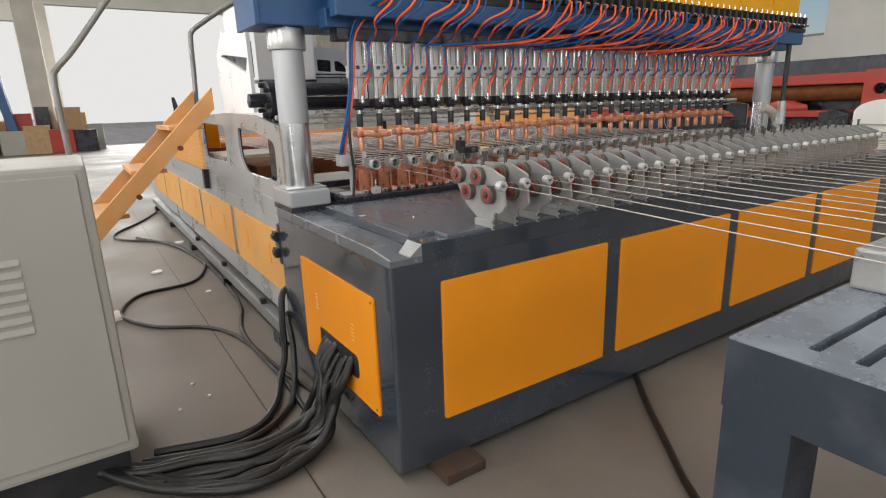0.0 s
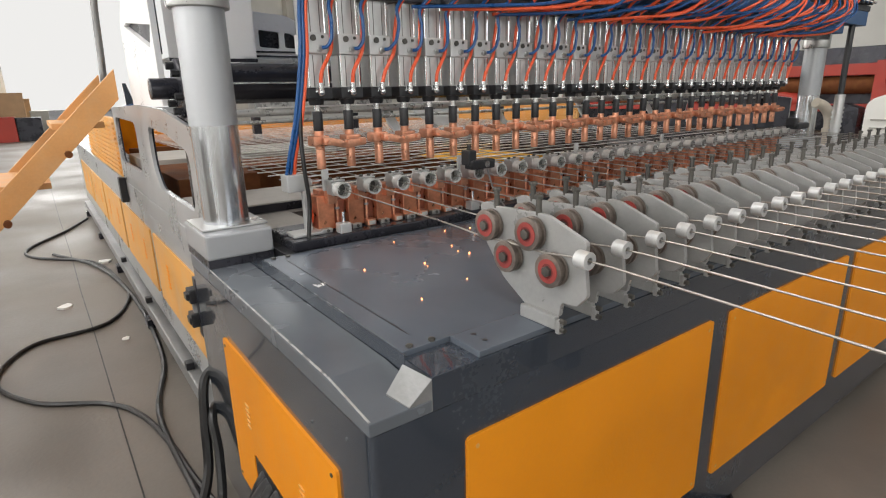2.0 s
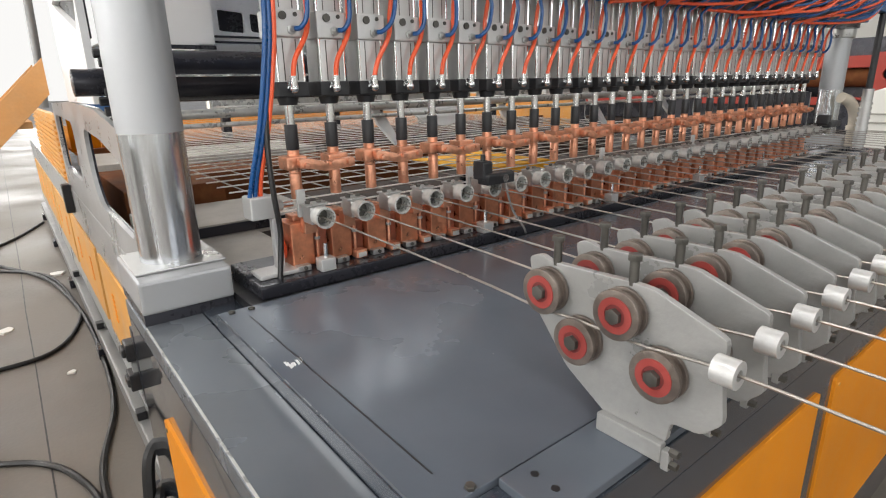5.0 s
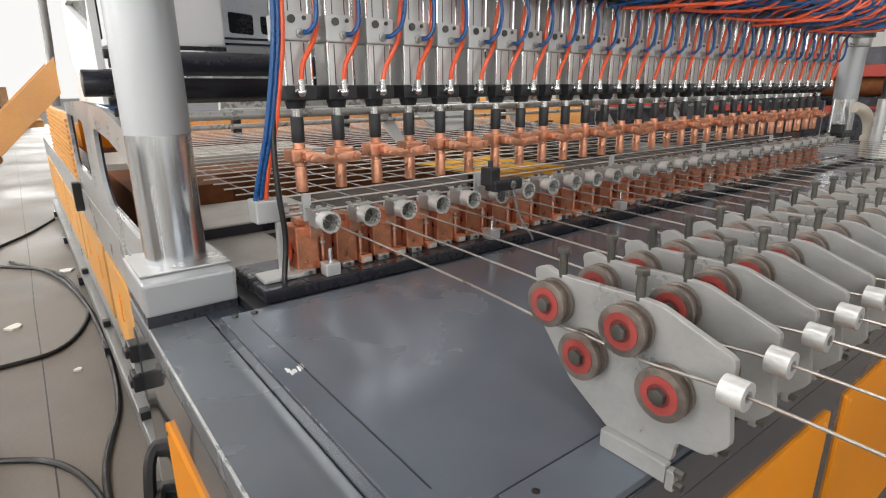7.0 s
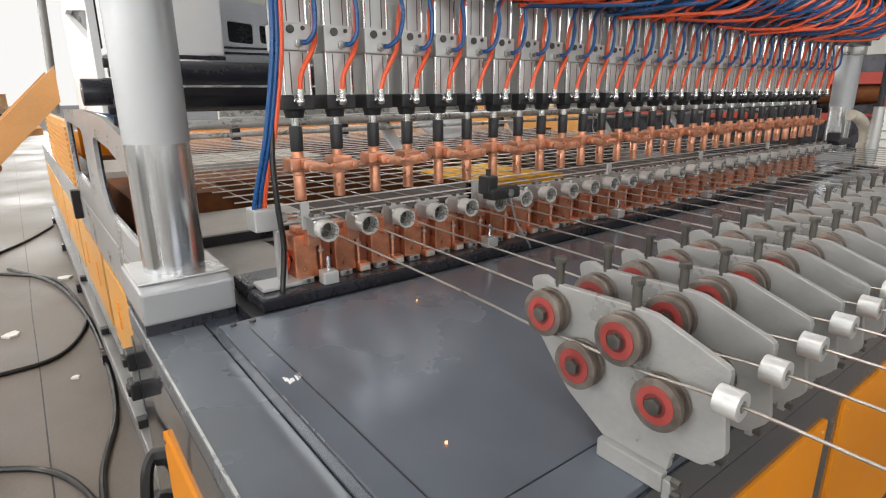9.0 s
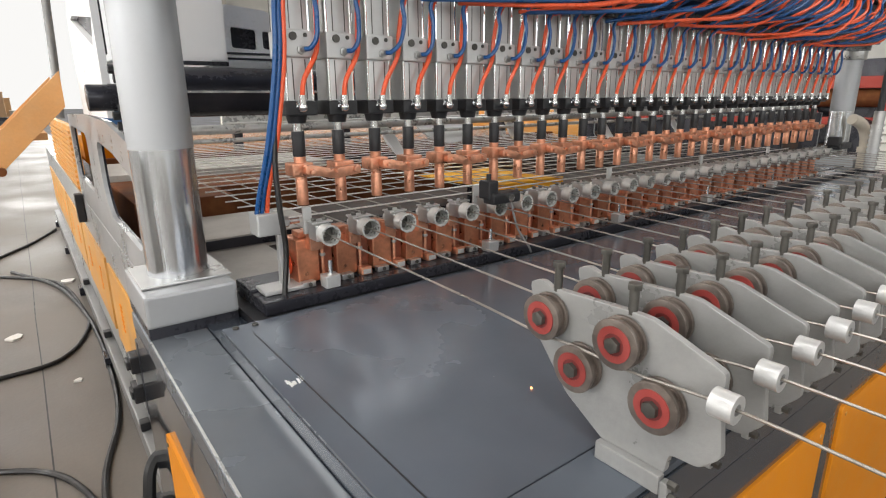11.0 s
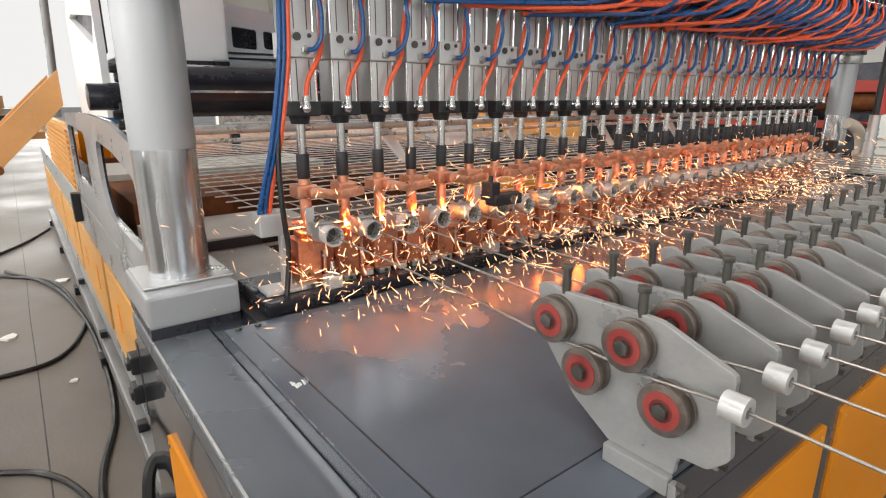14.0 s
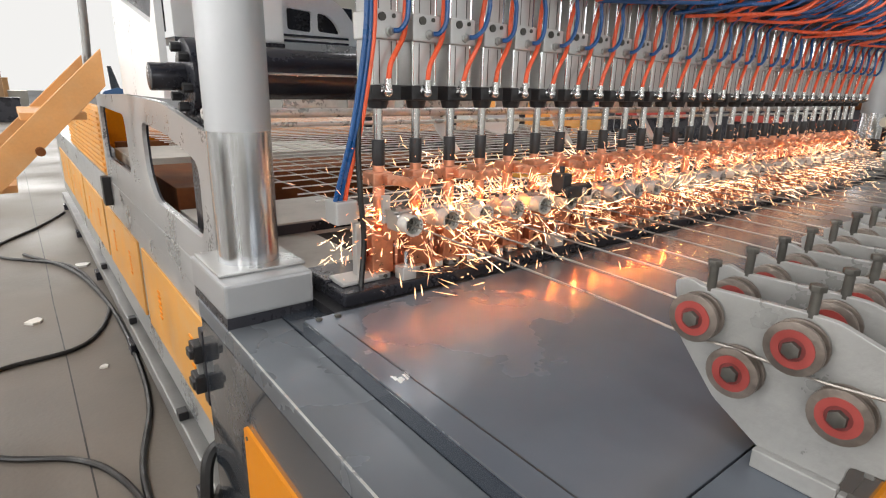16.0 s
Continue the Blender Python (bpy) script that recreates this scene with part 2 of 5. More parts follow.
def same_part(name, mesh, parent, m):
    ob = new(name, mesh)
    ob.matrix_basis = m
    ob.parent = parent
    return ob


def thing(name, label, category, group="", kind="", at=None):
    ob = new(name)
    ob.empty_display_size = 0.05
    if at is not None:
        ob.matrix_basis = at
    return tagged(ob, label, category, group, kind)


def box(x0, x1, y0, y1, z0, z1, bevel=0.0, bm=None, seg=2):
    b = bmesh.new()
    r = bmesh.ops.create_cube(b, size=1.0)
    bmesh.ops.scale(b, vec=(abs(x1 - x0), abs(y1 - y0), abs(z1 - z0)), verts=b.verts)
    bmesh.ops.translate(b, vec=((x0 + x1) / 2, (y0 + y1) / 2, (z0 + z1) / 2), verts=b.verts)
    if bevel:
        bmesh.ops.bevel(b, geom=list(b.edges), offset=bevel, segments=seg, profile=0.6, affect="EDGES")
    return merge(bm, b)


def merge(bm, b):
    if bm is None:
        return b
    me = bpy.data.meshes.new("tmp")
    b.to_mesh(me)
    b.free()
    bm.from_mesh(me)
    bpy.data.meshes.remove(me)
    return bm


def rod(p, q, r, seg=16, r2=None, bevel=0.0, bm=None):
    p, q = Vector(p), Vector(q)
    b = bmesh.new()
    d = q - p
    bmesh.ops.create_cone(b, cap_ends=True, segments=seg, radius1=r, radius2=r if r2 is None else r2, depth=d.length)
    if bevel:
        es = [e for e in b.edges if any(len(f.verts) > 4 for f in e.link_faces)]
        bmesh.ops.bevel(b, geom=es, offset=bevel, segments=2, profile=0.6, affect="EDGES")
    m = Matrix.Translation((p + q) / 2) @ d.to_track_quat("Z", "Y").to_matrix().to_4x4()
    bmesh.ops.transform(b, matrix=m, verts=b.verts)
    return merge(bm, b)


def ring(p, q, ro, ri, seg=24, bm=None):
    """A hollow tube from p to q."""
    p, q = Vector(p), Vector(q)
    d = q - p
    b = bmesh.new()
    m = Matrix.Translation(p) @ d.to_track_quat("Z", "Y").to_matrix().to_4x4()
    loops = []
    for r, z in ((ro, 0), (ro, d.length), (ri, d.length), (ri, 0)):
        loops.append([b.verts.new(m @ Vector((r * math.cos(a), r * math.sin(a), z))) for a in [2 * math.pi * k / seg for k in range(seg)]])
    for i in range(4):
        l0, l1 = loops[i], loops[(i + 1) % 4]
        for k in range(seg):
            b.faces.new((l0[k], l0[(k + 1) % seg], l1[(k + 1) % seg], l1[k]))
    bmesh.ops.recalc_face_normals(b, faces=b.faces)
    return merge(bm, b)


def prism(outline, axis, a0, a1, bevel=0.0, bm=None, holes=()):
    """An outline in the plane across the axis, given depth from a0 to a1. For 'x' the outline is in (y, z), for 'y' in (x, z), for 'z' in (x, y)."""
    def lift(u, v, a):
        return {"x": (a, u, v), "y": (u, a, v), "z": (u, v, a)}[axis]
    b = bmesh.new()
    rings = []
    for poly in (outline, *holes):
        rings.append([b.verts.new(lift(u, v, a0)) for u, v in poly])
    es = []
    for vs in rings:
        for k in range(len(vs)):
            es.append(b.edges.new((vs[k], vs[(k + 1) % len(vs)])))
    if holes:
        bmesh.ops.triangle_fill(b, edges=es, use_beauty=True)
    else:
        b.faces.new(rings[0])
    r = bmesh.ops.extrude_face_region(b, geom=list(b.faces))
    vs = [g for g in r["geom"] if isinstance(g, bmesh.types.BMVert)]
    bmesh.ops.translate(b, vec=Vector(lift(0, 0, a1)) - Vector(lift(0, 0, a0)), verts=vs)
    bmesh.ops.recalc_face_normals(b, faces=b.faces)
    if bevel:
        es = [e for e in b.edges if len(e.link_faces) == 2 and e.calc_face_angle(0) > 0.5]
        bmesh.ops.bevel(b, geom=es, offset=bevel, segments=2, profile=0.6, affect="EDGES")
    return merge(bm, b)


def round_rect(u0, u1, v0, v1, r, n=5):
    pts = []
    for cu, cv, a0 in ((u1 - r, v1 - r, 0), (u0 + r, v1 - r, 90), (u0 + r, v0 + r, 180), (u1 - r, v0 + r, 270)):
        for k in range(n + 1):
            a = radians(a0 + 90 * k / n)
            pts.append((cu + r * math.cos(a), cv + r * math.sin(a)))
    return pts


def round_poly(pts, r, n=4):
    """The polygon with its corners rounded."""
    out = []
    for i, p in enumerate(pts):
        p0, p1, p2 = Vector(pts[i - 1]), Vector(p), Vector(pts[(i + 1) % len(pts)])
        a, c = (p0 - p1), (p2 - p1)
        k = min(r, a.length * 0.45, c.length * 0.45)
        s, e = p1 + a.normalized() * k, p1 + c.normalized() * k
        for j in range(n + 1):
            t = j / n
            out.append(tuple((1 - t) ** 2 * s + 2 * t * (1 - t) * p1 + t * t * e))
    return out


def smooth_path(pts, n=6):
    """A Catmull-Rom line through the points."""
    pts = [Vector(p) for p in pts]
    ext = [2 * pts[0] - pts[1]] + pts + [2 * pts[-1] - pts[-2]]
    out = []
    for i in range(1, len(ext) - 2):
        a, b, c, d = ext[i - 1:i + 3]
        for k in range(n):
            t = k / n
            out.append(0.5 * (2 * b + (c - a) * t + (2 * a - 5 * b + 4 * c - d) * t * t + (3 * b - a - 3 * c + d) * t ** 3))
    out.append(pts[-1])
    return out


def hose(pts, r, seg=8, n=6, bm=None, curve=True):
    """A round hose, cable or bent tube through the points."""
    path = smooth_path(pts, n) if curve else [Vector(p) for p in pts]
    b = bmesh.new()
    up = Vector((0.13, 0.21, 0.97)).normalized()
    prev, first = None, None
    for i, p in enumerate(path):
        d = (path[min(i + 1, len(path) - 1)] - path[max(i - 1, 0)]).normalized()
        side = d.cross(up)
        if side.length < 0.05:
            side = d.cross(Vector((1, 0.1, 0)))
        side.normalize()
        up = side.cross(d).normalized()
        loop = [b.verts.new(p + r * (math.cos(2 * math.pi * k / seg) * side + math.sin(2 * math.pi * k / seg) * up)) for k in range(seg)]
        if prev:
            for k in range(seg):
                b.faces.new((prev[k], prev[(k + 1) % seg], loop[(k + 1) % seg], loop[k]))
        else:
            first = loop
        prev = loop
    b.faces.new(first[::-1])
    b.faces.new(prev)
    return merge(bm, b)


def hexbolt(p, axis, r, h, bm=None):
    p = Vector(p)
    return rod(p, p + Vector(axis) * h, r, 6, bevel=r * 0.12, bm=bm)


# ---- the hall ----
def build_hall():
    ground = part("floor", box(-8, 14, -9, 24, -0.2, 0.0), M_FLOOR, None, "worn grey concrete workshop floor", smooth=False)
    tagged(ground, category="floor", kind="structure")
    # saw-cut joints in the concrete, dark filled
    for k, (xa, ya, xb, yb) in enumerate(((-0.215, -9, -0.235, 24), (-6.2, 5.9, 14, 5.9), (-6.2, -2.6, 14, -2.6), (-4.2, -9, -4.2, 24))):
        pts = []
        for i in range(41):
            t = i / 40
            w = 0.012 * noise.noise(Vector((i * 0.7, k * 5.0, 0)))
            pts.append(Vector((xa + (xb - xa) * t + (w if abs(xb - xa) < 1 else 0), ya + (yb - ya) * t + (w if abs(yb - ya) < 1 else 0), 0.0)))
        b = bmesh.new()
        prev = None
        for p in pts:
            off = Vector((0.0026, 0, 0)) if abs(xb - xa) < 1 else Vector((0, 0.0026, 0))
            pair = (b.verts.new(p - off + Vector((0, 0, 0.0015))), b.verts.new(p + off + Vector((0, 0, 0.0015))))
            if prev:
                b.faces.new((prev[0], prev[1], pair[1], pair[0]))
            prev = pair
        part("floor_joint", b, M_RUBBER, ground, smooth=False)
    outside = part("ground", box(-60, 60, 24, 90, -0.25, -0.02), M_FLOOR, None, "bright concrete yard outside the open doorway", smooth=False)
    tagged(outside, category="ground", kind="structure")

    def wall(name, bm, label):
        return tagged(part(name, bm, M_WALL, None, label, smooth=False), category="wall", kind="structure")

    # back wall with a wide open doorway
    wall("wall_north", prism([(-8, 0), (-0.75, 0), (-0.75, 5.0), (6.8, 5.0), (6.8, 0), (14, 0), (14, 7), (-8, 7)], "y", 24, 24.3, holes=[[(-4.4, 1.05), (-1.75, 1.05), (-1.75, 4.4), (-4.4, 4.4)]]), "pale plastered end wall with a wide open doorway")
    wins = [round_rect(y, y + 4.0, 1.6, 4.6, 0.02, 1) for y in (-7, -1, 5, 11, 17)]
    wall("wall_west", prism([(-9, 0), (24.3, 0), (24.3, 7), (-9, 7)], "x", -8.25, -8.0, holes=wins), "pale plastered side wall with large windows")
    wins = [round_rect(y, y + 3.6, 2.4, 4.8, 0.02, 1) for y in (-7, -1, 5, 11, 17)]
    wall("wall_east", prism([(-9, 0), (24.3, 0), (24.3, 7), (-9, 7)], "x", 14, 14.25, holes=wins), "pale plastered side wall with high windows")
    # window openings added to go with the fill lamps at this unseen end
    wins = [round_rect(x - 1.8, x + 1.8, 1.8, 4.4, 0.02, 1) for x in (-5.0, 0.5, 6.0)]
    wall("wall_south", prism([(-8, 0), (14, 0), (14, 7), (-8, 7)], "y", -9.25, -9.0, holes=wins), "unseen end wall behind the camera, windows added for fill light")
    strips = []
    for y in (-4.5, 2.0, 8.5, 15.0):
        for x in (-3.0, 6.0):
            strips.append(round_rect(x - 1.1, x + 1.1, y - 2.25, y + 2.25, 0.02, 1))
    c = part("ceiling", prism([(-8.2, -9.2), (14.2, -9.2), (14.2, 24.2), (-8.2, 24.2)], "z", 7.0, 7.15, holes=strips), M_CEIL, None, "white sheet ceiling with skylights", smooth=False)
    tagged(c, category="ceiling", kind="structure")
    for side, x in (("west", -8.12), ("east", 14.12)):
        for k, y in enumerate((-7, -1, 5, 11, 17)):
            wd, z0, z1 = (4.0, 1.6, 4.6) if side == "west" else (3.6, 2.4, 4.8)
            win = thing("window_1", "tall steel-framed factory window, bright with daylight", "window", "hall windows", "structure")
            b = None
            for u in (0, wd / 3, 2 * wd / 3, wd):
                b = box(x - 0.03, x + 0.03, y + u - 0.03, y + u + 0.03, z0, z1, bm=b)
            for z in (z0 + 0.03, (z0 + z1) / 2, z1 - 0.03):
                b = box(x - 0.025, x + 0.025, y, y + wd, z - 0.03, z + 0.03, bm=b)
            part("window_frame", b, M_RAIL, win, smooth=False)
    # pillars
    for x, y in ((-5.6, 20.6), (-1.35, 22.4), (6.9, 23.6), (9.6, 23.7), (12.0, 6.0), (12.0, 0.0), (-7.4, 8.0), (-7.4, 14.0)):
        p = part("pillar", box(x - 0.3, x + 0.3, y - 0.25, y + 0.25, 0, 7, 0.02), M_PILLAR, None, "beige concrete hall pillar", smooth=False)
        tagged(p, category="pillar", kind="structure", group="hall pillars")
    b = box(-60, 60, 89, 89.3, -1, 30)
    back = part("backdrop", b, M_OUTSIDE, None, "overexposed daylight outside the hall", smooth=False)
    tagged(back, category="sky", kind="structure")


build_hall()


# ---- front bed of the welding machine ----
def build_bed():
    bed = thing("machine_bed", "slate-grey steel machine bed with orange side panels, standing on the floor", "machine bed")
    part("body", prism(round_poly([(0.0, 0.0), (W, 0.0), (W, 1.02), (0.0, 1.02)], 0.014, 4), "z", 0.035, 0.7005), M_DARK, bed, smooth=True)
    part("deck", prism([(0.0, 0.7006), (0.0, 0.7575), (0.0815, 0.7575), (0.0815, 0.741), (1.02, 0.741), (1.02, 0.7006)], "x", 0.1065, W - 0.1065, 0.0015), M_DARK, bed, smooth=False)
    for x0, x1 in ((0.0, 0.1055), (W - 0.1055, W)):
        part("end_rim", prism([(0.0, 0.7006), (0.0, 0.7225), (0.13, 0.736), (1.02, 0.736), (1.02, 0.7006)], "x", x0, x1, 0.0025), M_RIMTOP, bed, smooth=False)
    part("worn_edge", box(0.0015, 0.0048, 0.13, 0.82, 0.7345, 0.7368), M_CAST, bed, "bright worn paint edge", smooth=False)
    part("worn_edge", prism([(0.004, 0.7205), (0.13, 0.7345), (0.13, 0.7366), (0.004, 0.7236)], "x", 0.0015, 0.0048), M_CAST, bed, "bright worn paint edge", smooth=False)
    # bare metal piece that closes the corner between rim and cover
    c = bmesh.new()
    top = [c.verts.new(p) for p in ((0.066, 0.0005, 0.7235), (0.1065, 0.0005, 0.7545), (0.0897, 0.0527, 0.7629), (0.054, 0.044, 0.7305))]
    low = [c.verts.new((v.co.x, v.co.y, 0.702)) for v in top]
    c.faces.new(top)
    c.faces.new(low[::-1])
    for k in range(4):
        c.faces.new((top[k], low[k], low[(k + 1) % 4], top[(k + 1) % 4]))
    bmesh.ops.recalc_face_normals(c, faces=c.faces)
    part("corner_piece", c, M_RAIL, bed, "bare worn metal corner piece", smooth=False)
    # front panels
    for k in range(4):
        x = 0.166 + 0.811 * k
        p = part("panel", prism(round_rect(x, x + 0.735, 0.172, 0.632, 0.008, 2), "y", -0.006, 0.004, 0.0015), M_ORANGE, bed, "smooth orange sheet panel", smooth=False)
        for sx in (x + 0.02, x + 0.715):
            for z in (0.192, 0.612):
                part("screw", rod((sx, -0.006, z), (sx, -0.0075, z), 0.004, 10), M_ORANGE_PALE, p)
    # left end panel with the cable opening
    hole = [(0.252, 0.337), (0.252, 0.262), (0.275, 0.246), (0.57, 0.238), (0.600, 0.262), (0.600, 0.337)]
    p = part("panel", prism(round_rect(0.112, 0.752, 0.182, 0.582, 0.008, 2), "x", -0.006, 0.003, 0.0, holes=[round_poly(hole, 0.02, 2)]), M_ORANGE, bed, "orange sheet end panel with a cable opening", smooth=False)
    for y in (0.13, 0.735):
        for z in (0.2, 0.565):
            part("screw", rod((-0.006, y, z), (-0.0080, y, z), 0.004, 10), M_BOLT, p)
    for y, z in ((0.60, 0.46), (0.28, 0.44)):
        for k in range(5):
            part("vent_slot", box(-0.0085, -0.004, y - 0.012, y + 0.012, z - k * 0.014, z - k * 0.014 + 0.005), M_ORANGE_PALE, p, smooth=False)
    # black sheet added in place of the shade inside the opening
    part("opening_shade_sheet", prism(round_poly(hole, 0.02, 2), "x", -0.003, -0.0015), M_BLACK, p, "black sheet standing in for the shade inside the opening", smooth=False)
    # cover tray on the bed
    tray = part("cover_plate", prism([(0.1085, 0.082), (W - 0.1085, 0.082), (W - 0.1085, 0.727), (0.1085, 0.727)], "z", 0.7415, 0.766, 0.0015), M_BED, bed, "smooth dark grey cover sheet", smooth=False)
    # tray edge: shaded side painted as a dark strip, highlight as a pale one
    part("shaded_side_strip", box(0.1058, 0.1080, 0.074, 0.727, 0.7365, 0.7640), M_DARK, tray, "tray side with its shade painted dark", smooth=False)
    part("worn_edge", box(0.1086, 0.1098, 0.10, 0.715, 0.7648, 0.7664), M_RIMTOP, tray, "tray edge highlight laid on as a paler strip", smooth=False)
    part("seam", box(0.1500, 0.1520, 0.13, 0.676, 0.7655, 0.7666), M_BLACK, tray, smooth=False)
    for x, y in ((0.130, 0.712), (0.165, 0.708), (0.168, 0.088), (0.126, 0.090)):
        part("bolt", hexbolt((x, y, 0.7655), (0, 0, 1), 0.0062, 0.005), M_BOLT, tray)
    wr = random.Random(19)
    for k in range(9):
        cx, cy, ln = 0.128 + 0.0032 * k + wr.uniform(-.003, .003), 0.458 + wr.uniform(-.009, .009), wr.uniform(0.004, 0.012)
        part("scratch", prism([(cx - .0022, cy - ln), (cx + .0016, cy - ln * .6), (cx + .0022, cy + ln * .8), (cx - .0012, cy + ln)], "z", 0.7655, 0.7664), M_WHITE, tray, "bare scratched mark", smooth=False)
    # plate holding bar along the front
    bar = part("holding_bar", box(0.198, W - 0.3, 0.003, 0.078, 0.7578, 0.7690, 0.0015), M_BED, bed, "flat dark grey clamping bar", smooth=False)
    b = None
    # black discs laid on the bar as the shade inside its bolt holes
    for x, y in ((0.232, 0.058), (0.232, 0.030)):
        part("hole_shade_disc", rod((x, y, 0.7685), (x, y, 0.7694), 0.0048, 14), M_BLACK, bar)
    # feet
    for x in (0.2, 1.3, 2.4, 3.5):
        for y in (0.07, 0.93):
            part("foot", box(x - 0.09, x + 0.06, y - 0.16 if y < 0.5 and x < 0.5 else y - 0.05, y + 0.05, 0.0, 0.0355, 0.004), M_UNDER, bed, "flat dark brown steel foot", smooth=False)
    # black latch blocks at the rear end of the side
    for z, d in ((0.605, 0.0), (0.532, 0.006)):
        b = box(-0.018 - d * 0.5, 0.010, 1.03, 1.075, z - 0.021, z + 0.021, 0.004)
        b = box(-0.026, -0.016, 1.035, 1.07, z - 0.010, z + 0.010, 0.003, bm=b)
        part("latch", b, M_BLACK, bed, "black steel latch block", smooth=False)
    part("latch_arm", prism([(1.034, 0.625), (1.046, 0.575), (1.034, 0.53), (1.050, 0.53), (1.062, 0.575), (1.050, 0.625)], "x", -0.010, 0.004, 0.001), M_RAIL, bed, "bent grey latch arm", smooth=False)
    part("latch_bar", box(0.0, 0.03, 1.021, 1.055, 0.48, 0.66, 0.003), M_BLACKSTEEL, bed, smooth=False)
    return bed


def build_columns():
    for x, far in ((0.092, False), (W - 0.092, True)):
        col = thing("column", "round chromed guide column on a grey square base block", "column", "guide columns", at=pose(x, 0.955, 0))
        hb = 0.09
        part("base_block", box(-hb, hb - 0.01, -0.13, 0.10, 0.757, 0.822, 0.006), M_SLEEVE, col, "grey painted base block", smooth=False)
        # dark band added under the block in place of the shaded recess
        part("recess_shade_band", box(-hb + 0.002, hb - 0.012, -0.128, 0.098, 0.736, 0.757), M_BLACKSTEEL, col, smooth=False)
        part("base_flange", box(-0.085, 0.085, -0.085, 0.09, 0.8225, 0.828, 0.002), M_STEEL, col, smooth=False)
        sh = rod((0, 0, 0.828), (0, 0, 1.084), 0.0595, 40)
        part("shaft", sh, M_COLUMN, col, "polished lower column")
        part("sleeve", rod((0, 0, 1.084), (0, 0, 1.37), 0.0605, 40), M_SLEEVE, col, "satin column sleeve")
        part("collar", rod((0, 0, 1.365), (0, 0, 1.445), 0.074, 40, bevel=0.004), M_STEEL, col)
        part("upper_shaft", rod((0, 0, 1.445), (0, 0, 2.3), 0.055, 32), M_COLUMN, col)


def build_beam():
    beam = thing("upper_beam", "heavy blue steel cross beam carried by the columns", "beam")
    part("body", box(-0.03, W + 0.05, 0.87, 1.12, 1.449, 1.80, 0.006), M_BLUE, beam, smooth=False)
    part("end_cap", box(-0.05, -0.03, 0.86, 1.13, 1.445, 1.82, 0.004), M_BLUE, beam, smooth=False)
    part("lower_rail", box(0.20, W - 0.30, 0.80, 0.872, 1.44, 1.51, 0.005), M_BLUE, beam, smooth=False)
    part("front_rail", box(0.20, W - 0.12, 0.70, 0.76, 1.468, 1.545, 0.006), M_BLUE, beam, smooth=False)
    for k in range(9):
        x = 0.24 + k * 0.40
        part("bracket", box(x, x + 0.02, 0.70, 0.872, 1.51, 1.56, 0.002), M_BLUE, beam, smooth=False)
    part("mounting_plate", box(0.24, W - 0.35, 0.79, 0.872, 1.395, 1.4395, 0.003), M_BLACKSTEEL, beam, smooth=False)
    cov = part("cover", box(0.15, W - 0.1, 0.76, 0.865, 1.64, 2.05, 0.004), M_YELLOW, beam, "yellow sheet cover", smooth=False)
    for k in range(1, 9):
        part("rib", box(0.15 + k * 0.4, 0.156 + k * 0.4, 0.752, 0.760, 1.645, 2.04), M_YELLOW, cov, smooth=False)
    man = thing("valve_manifold", "row of black pneumatic valves with chrome fittings on the beam", "valve manifold")
    part("rail", box(0.2, W - 0.1, 0.70, 0.752, 1.5455, 1.575, 0.003), M_BLACK, man, smooth=False)
    vm = finish(box(-0.012, 0.012, 0.675, 0.745, 1.5755, 1.640, 0.002, seg=1), "valve", M_BLACK)
    fm = finish(rod((0, 0.676, 1.59), (0, 0.655, 1.583), 0.006, 8), "fitting", M_CHROME, True)
    pm = finish(rod((0, 0.69, 1.637), (0, 0.69, 1.66), 0.005, 8), "push_fitting", M_CHROME, True)
    for k in range(56):
        m = pose(0.24 + k * (W - 0.4) / 55, 0, 0)
        v = same_part("valve", vm, man, m)
        same_part("fitting", fm, v, pose(0, 0, 0))
        same_part("push_fitting", pm, v, pose(0, 0, 0))


